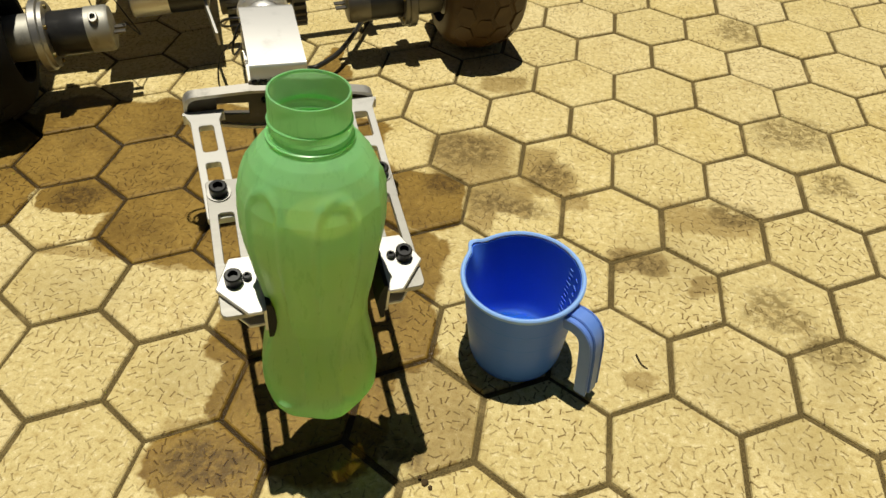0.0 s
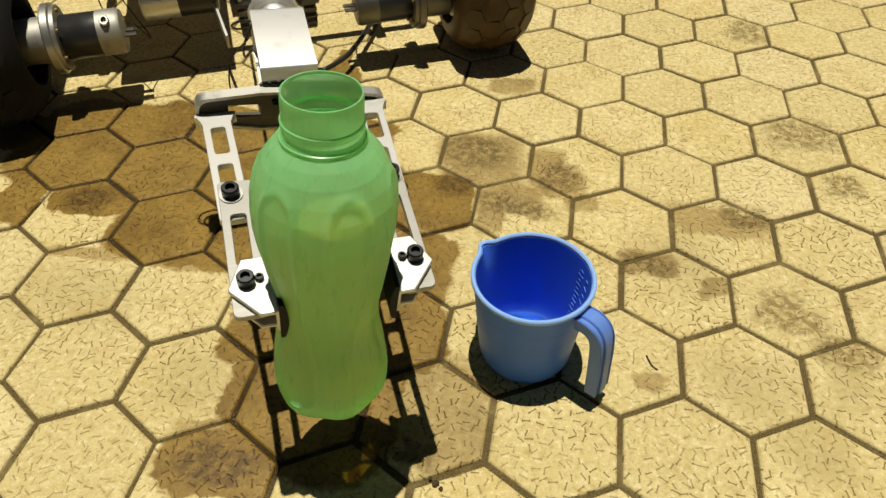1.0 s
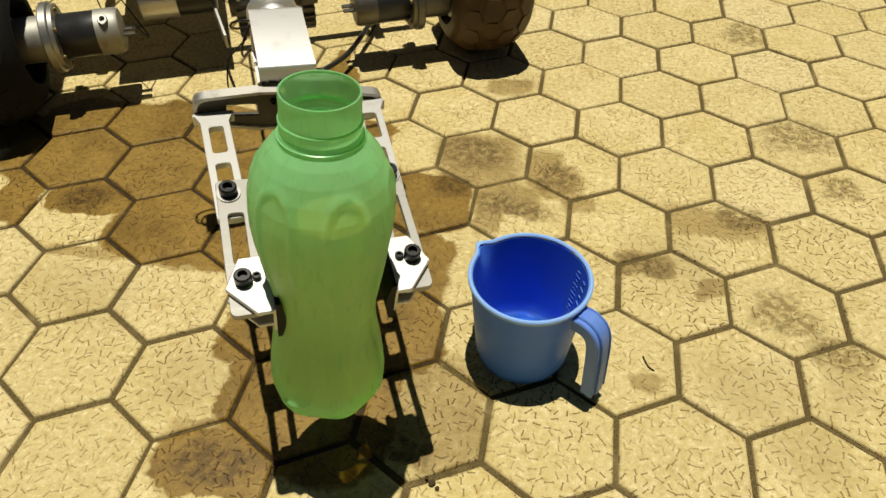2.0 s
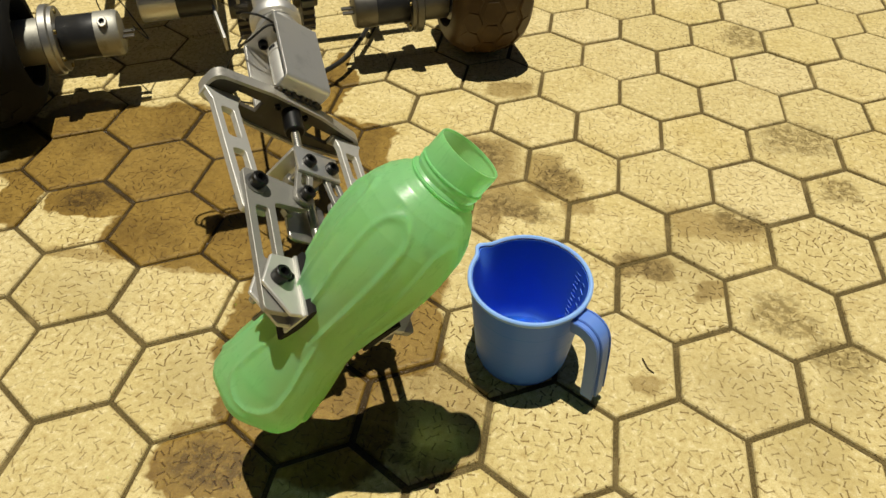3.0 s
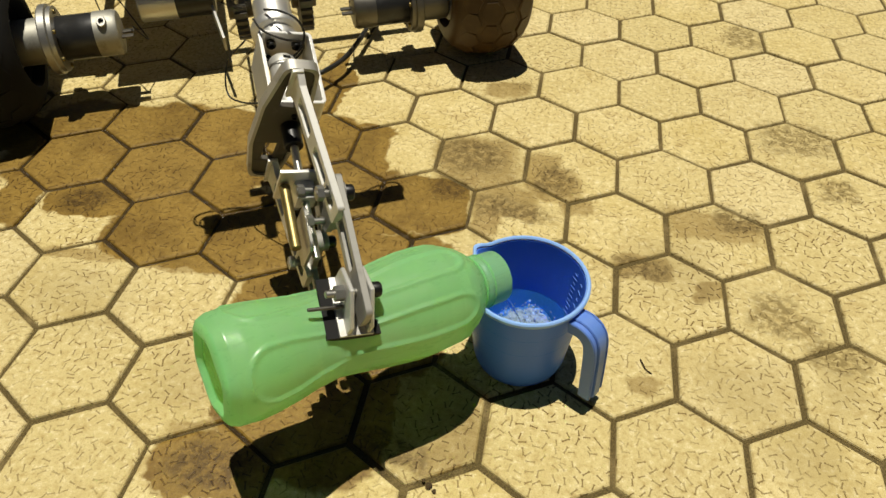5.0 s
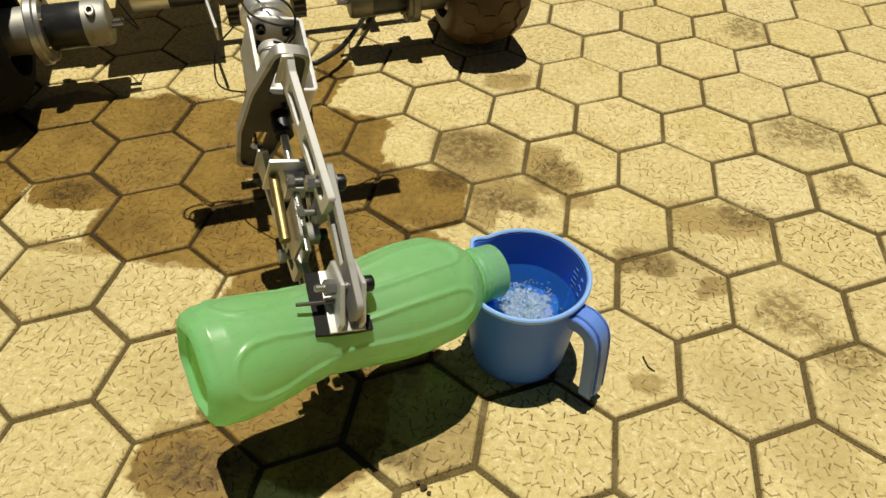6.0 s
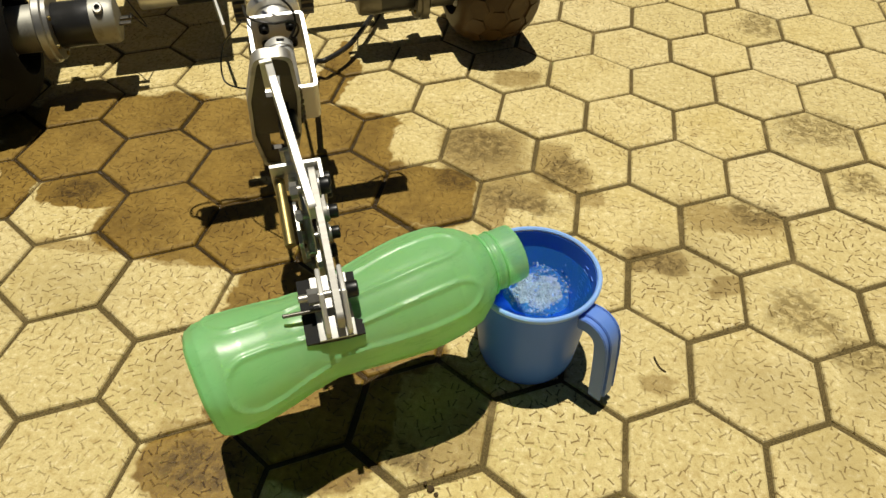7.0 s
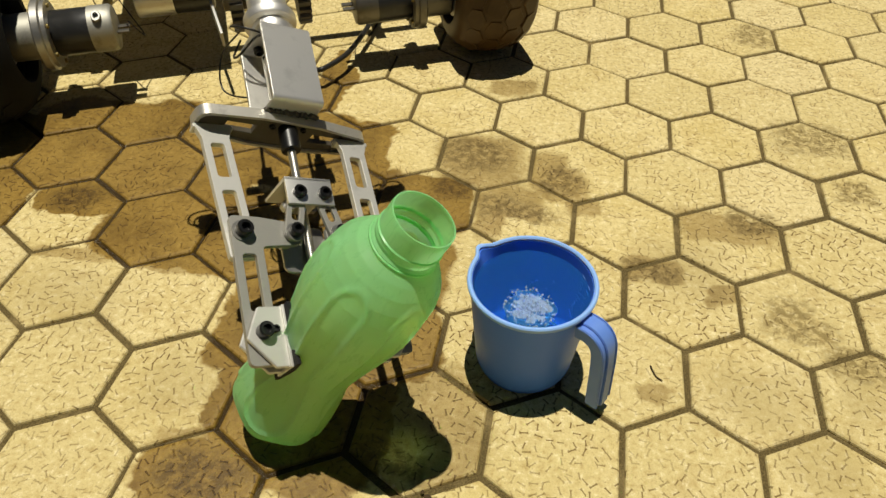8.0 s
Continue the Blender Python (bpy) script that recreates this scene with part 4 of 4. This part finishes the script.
def vehicle():
    robot = tagged(new("robot_vehicle"), "wheeled robot base with bare motors, gears and dusty tyres", "robot")
    robot.matrix_basis = pose(PIVOT.x, PIVOT.y, 0, 0, 0, YAW)
    tyre_wheel(robot, -0.412, 0.300)
    tyre_wheel(robot, 0.364, 0.325)
    gear_motor(robot, pose(-0.364, 0.318, 0.107, 0, 0, 0) @ Matrix.Diagonal((0.94, 1.2, 1.2, 1)))
    gear_motor(robot, pose(0.300, 0.318, 0.100, 0, 0, 180) @ Matrix.Diagonal((1.0, 1.15, 1.15, 1)), True)
    # shoulder motor, higher up
    bm = bmesh.new()
    add_lathe(bm, [(0, 0), (0.030, 0), (0.032, 0.002), (0.032, 0.058), (0, 0.058)], 40, pose(-0.192, 0.405, 0.112, 0, 90, 0))
    part("shoulder_gearbox", bm, ALU, robot, "silver gearbox")
    bm = bmesh.new()
    add_lathe(bm, [(0, 0.056), (0.031, 0.056), (0.031, 0.116), (0.026, 0.12), (0, 0.12)], 40, pose(-0.192, 0.405, 0.112, 0, 90, 0))
    part("shoulder_can", bm, PAINT_BLACK, robot, "black motor can")
    bm = bmesh.new()
    add_box(bm, (-0.002, 0.0, -0.022), (0.002, 0.24, 0.0), 0.0006, Matrix.Translation((-0.066, 0.272, 0.100)) @ pose(0, 0, 0, 4, 0, 6.4))
    part("side_bracket", bm, ALU_PALE, robot, "bright aluminium bracket strip")
    gear(robot, (-0.030, 0.040, 0.255), 0.040)
    gear(robot, (0.044, 0.040, 0.262), 0.045)
    # arm from the deck to the wrist
    bm = bmesh.new()
    for x in (-0.034, 0.030):
        add_box(bm, (x, -0.005, 0.275), (x + 0.004, 0.42, 0.315), 0.001)
    add_rod(bm, (-0.06, 0.035, 0.285), (0.06, 0.035, 0.285), 0.009)
    part("arm", bm, STEEL, robot, "steel arm plates")
    # deck and frame
    bm = bmesh.new()
    add_box(bm, (-0.25, 0.365, 0.205), (-0.062, 0.86, 0.211), 0.001)
    part("deck", bm, STEEL, robot, "sheet metal deck")
    # added sheet out of view, its outline curved to shade the left wheel and floor
    bm = bmesh.new()
    add_poly(bm, round_outline([(-0.58, 0.185), (-0.46, 0.195), (-0.396, 0.225), (-0.358, 0.266), (-0.337, 0.316), (-0.335, 0.56), (-0.58, 0.56)], 0.02), 0.285, 0.291)
    part("wheel_shade", bm, DARK_STEEL, robot, "unseen sheet added above the left wheel to shade it")
    # post that holds the added shading sheet
    bm = bmesh.new()
    add_box(bm, (-0.36, 0.42, 0.17), (-0.35, 0.44, 0.286), 0.001)
    part("wheel_shade_post", bm, STEEL, robot)
    # cross bar over the wrist, with its hanging wires
    bm = bmesh.new()
    add_box(bm, (-0.122, -0.029, 0.350), (0.146, 0.004, 0.356), 0.001)
    part("cross_bar", bm, STEEL, robot, "flat steel cross bar over the wrist")
    bm = bmesh.new()
    add_box(bm, (-0.045, -0.058, 0.357), (-0.030, 0.03, 0.37), 0.001)
    part("bar_clamp", bm, STEEL, robot)
    for pts in ([(-0.06, 0.012, 0.36), (-0.09, 0.016, 0.362), (-0.128, 0.012, 0.355), (-0.133, -0.006, 0.35), (-0.118, -0.014, 0.355)],
                [(-0.1, 0.006, 0.36), (-0.122, 0.004, 0.36), (-0.126, -0.012, 0.352), (-0.112, -0.02, 0.356)],
                [(0.09, 0.0, 0.36), (0.115, 0.012, 0.362), (0.14, 0.012, 0.358), (0.148, -0.004, 0.355), (0.142, -0.018, 0.356)]):
        bm = bmesh.new()
        add_tube(bm, curve_points(pts), 0.0016, 8)
        part("bar_wire", bm, CABLE, robot)
    # invented sheet out of view; its shadow darkens the floor round the left motor
    bm = bmesh.new()
    add_box(bm, (-0.37, 0.41, 0.170), (-0.20, 0.62, 0.176), 0.001)
    part("shade_sheet", bm, STEEL, robot, "unseen metal sheet added to shade the floor")
    bm = bmesh.new()
    for y, z in ((0.43, 0.16), (0.84, 0.16)):
        add_box(bm, (-0.36, y - 0.009, z - 0.009), (0.29, y + 0.009, z + 0.009), 0.001)
    for x in (-0.28, 0.20):
        add_box(bm, (x - 0.009, 0.40, 0.135), (x + 0.009, 0.86, 0.153), 0.001)
    part("frame", bm, STEEL, robot, "square steel tube frame")
    for x in (-0.24, -0.075):
        for y in (0.43, 0.84):
            bm = bmesh.new()
            add_box(bm, (x - 0.006, y - 0.006, 0.165), (x + 0.006, y + 0.006, 0.206), 0.0008)
            part("deck_post", bm, STEEL, robot)
    for x in (-0.440, 0.374):
        bm = bmesh.new()
        add_rod(bm, (x, 0.325, 0.106), (x + (0.06 if x < 0 else -0.05), 0.325, 0.106), 0.007, 16)
        part("axle", bm, STEEL, robot)
    # cables
    bm = bmesh.new()
    add_tube(bm, curve_points([(0.0, -0.10, 0.215), (0.03, -0.02, 0.12), (0.056, 0.235, 0.035), (0.077, 0.254, 0.03), (0.12, 0.291, 0.03), (0.17, 0.373, 0.03), (0.21, 0.465, 0.03), (0.215, 0.56, 0.10)]), 0.0042)
    part("thick_cable", bm, CABLE, robot, "thick black cable")
    for pts in ([(-0.03, -0.06, 0.26), (-0.055, -0.03, 0.22), (-0.06, -0.05, 0.19), (-0.03, -0.09, 0.2), (-0.015, -0.10, 0.22)],
                [(-0.20, 0.32, 0.108), (-0.22, 0.36, 0.09), (-0.25, 0.40, 0.10), (-0.26, 0.43, 0.15)],
                [(-0.20, 0.33, 0.108), (-0.19, 0.38, 0.06), (-0.21, 0.42, 0.08), (-0.24, 0.43, 0.15)],
                [(0.14, 0.33, 0.108), (0.15, 0.38, 0.07), (0.17, 0.42, 0.10), (0.19, 0.45, 0.14)]):
        bm = bmesh.new()
        add_tube(bm, curve_points(pts), 0.0010, 8)
        part("thin_wire", bm, CABLE, robot, "thin black wire")
    return robot


# ---------------------------------------------------------------- poured water
def ripple(x, y):
    return 0.0011 * noise.noise((x * 70, y * 70, 0.3)) + 0.0005 * noise.noise((x * 190, y * 190, 2.0))


POOL_STEP = 0.0023


def water_face(r0, r1, rows, name):
    """A ring (or, from r0 = 0, a round) of the water's rippled face."""
    bm = bmesh.new()
    n, rings = 96, []
    for k in range(rows + 1):
        r = r0 + (r1 - r0) * k / rows
        if r < 1e-6:
            rings.append([bm.verts.new((0, 0, ripple(0, 0)))] * n)
            continue
        rings.append([bm.verts.new((r * math.cos(a), r * math.sin(a), ripple(r * math.cos(a), r * math.sin(a)))) for a in (2 * math.pi * i / n for i in range(n))])
    for p, q in zip(rings, rings[1:]):
        for i in range(n):
            i2 = (i + 1) % n
            bm.faces.new((p[i], q[i], q[i2]) if p[i] is p[i2] else (p[i], q[i], q[i2], p[i2]))
    return face_up(part(name, bm, AERATED))


def face_up(ob):
    """Turns an open water face so that its outer side is the upper one."""
    if sum(f.normal.z * f.area for f in ob.data.polygons) < 0:
        ob.data.flip_normals()
    return ob


def water_pool():
    """The water's face in the mug. As it climbs the widening wall, one ring after another comes out of the wall and climbs with it."""
    pool = tagged(new("poured_water"), "clear rippled water rising in the blue mug", "water")
    pool.matrix_basis = pose(*MUG_AT, 0)
    middle = water_face(0.0, mug_radius(0.0), 16, "water_face")
    middle.parent = pool
    rings = []
    for k in range(5):
        r = mug_radius(0.0) + POOL_STEP * k
        ring = water_face(r, r + POOL_STEP, 1, "water_face")
        ring.parent = pool
        rest = next(z / 1000 for z in range(0, 140) if mug_radius(z / 1000) >= r - 1e-6 or z > 112)
        rings.append((ring, rest))
    return middle, rings


def churn(seed, spread, count):
    """A patch of churned water: a broken, choppy face with small bubbles in it."""
    rng = random.Random(seed)
    bm = bmesh.new()
    rings, n = [], 72
    for k in range(27):
        d = k / 26
        ring = []
        for i in range(n):
            a = 2 * math.pi * i / n
            r = spread * d * (1 + 0.22 * noise.noise((math.cos(a) * 1.6, math.sin(a) * 1.6, seed)))
            x, y = r * math.cos(a), r * math.sin(a)
            h = 0.0030 * noise.noise((x * 150, y * 150, seed)) + 0.0034 * abs(noise.noise((x * 320, y * 320, seed + 5))) + 0.0016 * noise.noise((x * 700, y * 700, seed + 9))
            ring.append(bm.verts.new((x, y, (h + 0.0012) * (1 - d ** 3) - 0.0030 * d ** 3)))
        rings.append(ring)
    for p, q in zip(rings[1:], rings[2:]):
        for i in range(n):
            bm.faces.new((p[i], q[i], q[(i + 1) % n], p[(i + 1) % n]))
    bm.faces.new(rings[1])
    bmesh.ops.delete(bm, geom=rings[0], context="VERTS")
    for k in range(count):
        a, d = rng.uniform(0, 2 * math.pi), spread * 1.05 * rng.random() ** 0.6
        r = rng.choice((0.0004, 0.0005, 0.0006, 0.0008, 0.0012))
        t = bmesh.new()
        bmesh.ops.create_icosphere(t, subdivisions=2, radius=r)
        bmesh.ops.scale(t, vec=(1, rng.uniform(0.8, 1.4), rng.uniform(0.6, 1.1)), verts=t.verts)
        join(bm, t, Matrix.Translation((d * math.cos(a), d * math.sin(a), rng.uniform(0.0005, 0.004))))
    return tagged(face_up(part("foam", bm, FOAM)), "churning foam and clear bubbles on the poured water", "foam", kind="stuff")


def water_stream():
    """The bent strand of water that falls from the bottle's mouth; z down from the lip at the origin."""
    bm = bmesh.new()
    t = bmesh.new()
    n, k_max = 14, 22
    rings = []
    for k in range(k_max + 1):
        s = k / k_max
        x, z = 0.046 * s, 0.004 - 0.070 * s * s
        w = 0.0040 * (1 - s) + 0.0016 * s + 0.0005 * math.sin(9 * s)
        h = 0.0015 + 0.0004 * math.sin(14 * s + 1)
        rings.append([t.verts.new((x + h * math.sin(a) * 0.6, w * math.cos(a), z + h * math.sin(a))) for a in (2 * math.pi * i / n for i in range(n))])
    for p, q in zip(rings, rings[1:]):
        for i in range(n):
            t.faces.new((p[i], p[(i + 1) % n], q[(i + 1) % n], q[i]))
    t.faces.new(rings[0])
    t.faces.new(rings[-1])
    join(bm, t)
    return tagged(part("water_stream", bm, WATER), "thin strand of water pouring from the green bottle into the mug", "water")


def drop(seed):
    rng = random.Random(seed)
    bm = bmesh.new()
    bmesh.ops.create_icosphere(bm, subdivisions=2, radius=rng.uniform(0.0011, 0.0021))
    bmesh.ops.scale(bm, vec=(1, 1, rng.uniform(1.0, 1.6)), verts=bm.verts)
    return tagged(part("water_drop", bm, WATER), "small splashing drop of water inside the mug", "drop", "splashing drops")


def pebble(x, y, r, seed):
    rng = random.Random(seed)
    bm = bmesh.new()
    bmesh.ops.create_icosphere(bm, subdivisions=2, radius=r)
    for v in bm.verts:
        v.co *= 1 + 0.35 * noise.noise(v.co * (1.2 / r) + Vector((seed, 0, 0)))
        v.co.z *= 0.6
    ob = part("pebble", bm, GRIT)
    ob.matrix_basis = pose(x, y, r * 0.4, 0, 0, rng.uniform(0, 360))
    return tagged(ob, "small dark brown grain of soil on the paving", "pebble", "specks on the paving")


def twig(x, y, turn):
    bm = bmesh.new()
    add_tube(bm, curve_points([(-0.010, 0.002, 0.0014), (-0.003, 0.0, 0.0016), (0.004, -0.0012, 0.0014), (0.011, 0.001, 0.0011)], 6), 0.0008, 7)
    ob = part("twig", bm, GRIT)
    ob.matrix_basis = pose(x, y, 0.0004, 0, 0, turn)
    return tagged(ob, "thin dry brown twig lying on the paving", "twig")


SPECKS = [(-0.172, -0.069, 0.0034), (-0.166, -0.073, 0.0022), (-0.178, -0.064, 0.0018)]
TWIG = (0.032, 0.111, -53.0)
GRIT = rubber("brown_grit", (0.05, 0.032, 0.012), 0.9, 0.4)
mug = blue_mug()
bottle, fillings = green_bottle()
grip = gripper()
robot = vehicle()
pool, pool_rings = water_pool()
rafts = [churn(1, 0.032, 300), churn(2, 0.024, 260)]
stream = water_stream()
drops = [drop(k) for k in range(10)]
for k, (x, y, r) in enumerate(SPECKS):
    pebble(x, y, r, k)
twig(*TWIG)
ground()
paving()


# ---------------------------------------------------------------- what moves
def level(t):
    """Height of the water in the mug."""
    rise = [(0.0, 0.0075), (3.8, 0.0075), (4.2, 0.014), (4.5, 0.033), (5.8, 0.070), (6.5, 0.092), (7.2, 0.101), (7.6, 0.104), (8.0, 0.1045)]
    for (a, za), (b, zb) in zip(rise, rise[1:]):
        if t <= b:
            return za + (zb - za) * (t - a) / (b - a)
    return rise[-1][1]


def motions():
    times = [k / 10 for k in range(81)]
    hold = bottle_local()
    walk(grip, [(t, wrist(t)) for t in times])
    walk(bottle, [(t, wrist(t) @ hold) for t in times])
    # the filling runs together on the lower side as the bottle tips and slides towards the mouth
    for k, half in enumerate(fillings):
        rows = []
        for t in times:
            tip = max(0.0, min(1.0, joint_at(t)[1] / 95.0))
            slide = 0.052 * tip
            rows.append((t, pose(0, 0, slide * k, 0, 0, -165.0 * tip * k)))
        walk(half, rows)
    rng = random.Random(11)
    mx, my = MUG_AT
    walk(pool, [(t, pose(0, 0, level(t), 0, 0, 20 * math.sin(2.1 * t))) for t in times])
    for ring, rest in pool_rings:
        walk(ring, [(t, pose(0, 0, max(rest, level(t)), 0, 0, 20 * math.sin(2.1 * t))) for t in times])
    for n, raft in enumerate(rafts):
        rows = []
        for t in times:
            live = max(0.0, min(1.0, (t - 3.8) / 0.3))
            if n == 0:
                live = min(live, max(0.0, min(1.0, (7.8 - t) / 0.7)))  # the wider patch settles once the pouring ends
            rows.append((t, pose(mx + 0.006 * (1 - n) + 0.002 * math.sin(7 * t + n), my - 0.004 - (0.003 + 0.015 * n) * max(0.0, min(1.0, t - 6.6)) + 0.002 * math.cos(9 * t + n),
                                 level(t) - (0.0075 if t < 5 else 0.088) * (1 - live) + live * (0.0005 + 0.0008 * math.sin(23 * t + 2 * n)), 0, 0, 30 * math.sin(3 * t + n))))
        walk(raft, rows)
    # the strand leaves the mouth at 3.75 s and dies away at 7.0 s, falling into the pool
    rows = []
    for t in times:
        lip = wrist(t) @ hold @ Vector((-0.0225, 0.006, BOTTLE_LEN - 0.003))
        m_out = pose(lip.x, lip.y, lip.z, 0, 0, 5)
        m_in = wrist(t) @ hold @ pose(-0.023, 0.0, 0.20)
        if t <= 3.6:
            m = m_in
        elif t < 3.9:
            m = m_in.lerp(m_out, (t - 3.6) / 0.3)
        elif t <= 6.8:
            m = m_out
        else:
            m = pose(mx - 0.02, my, level(t) - max(0.0, min(1.0, (t - 6.8) / 0.2)) * 0.014 + (0.07 - 0.07 * max(0.0, min(1.0, (t - 6.8) / 0.2))), 0, 0, 5)
        rows.append((t, m))
    walk(stream, rows)
    for n, d in enumerate(drops):
        ph, ax, ay = rng.random(), rng.uniform(-0.030, 0.034), rng.uniform(-0.03, 0.03)
        rows = []
        for t in times:
            if 4.0 <= t <= 7.6:
                u = ((t - 4.0) / 0.45 + ph) % 1.0
                hop = 0.085 * u * (1 - u) * (0.5 + 0.5 * math.sin(n + 1.0) ** 2)
                rows.append((t, pose(mx + ax * (0.4 + 0.6 * u), my + ay * (0.4 + 0.6 * u), level(t) + hop)))
            else:
                rows.append((t, pose(mx + ax * 0.6, my + ay * 0.6, level(t) - 0.0025)))
        walk(d, rows)


motions()
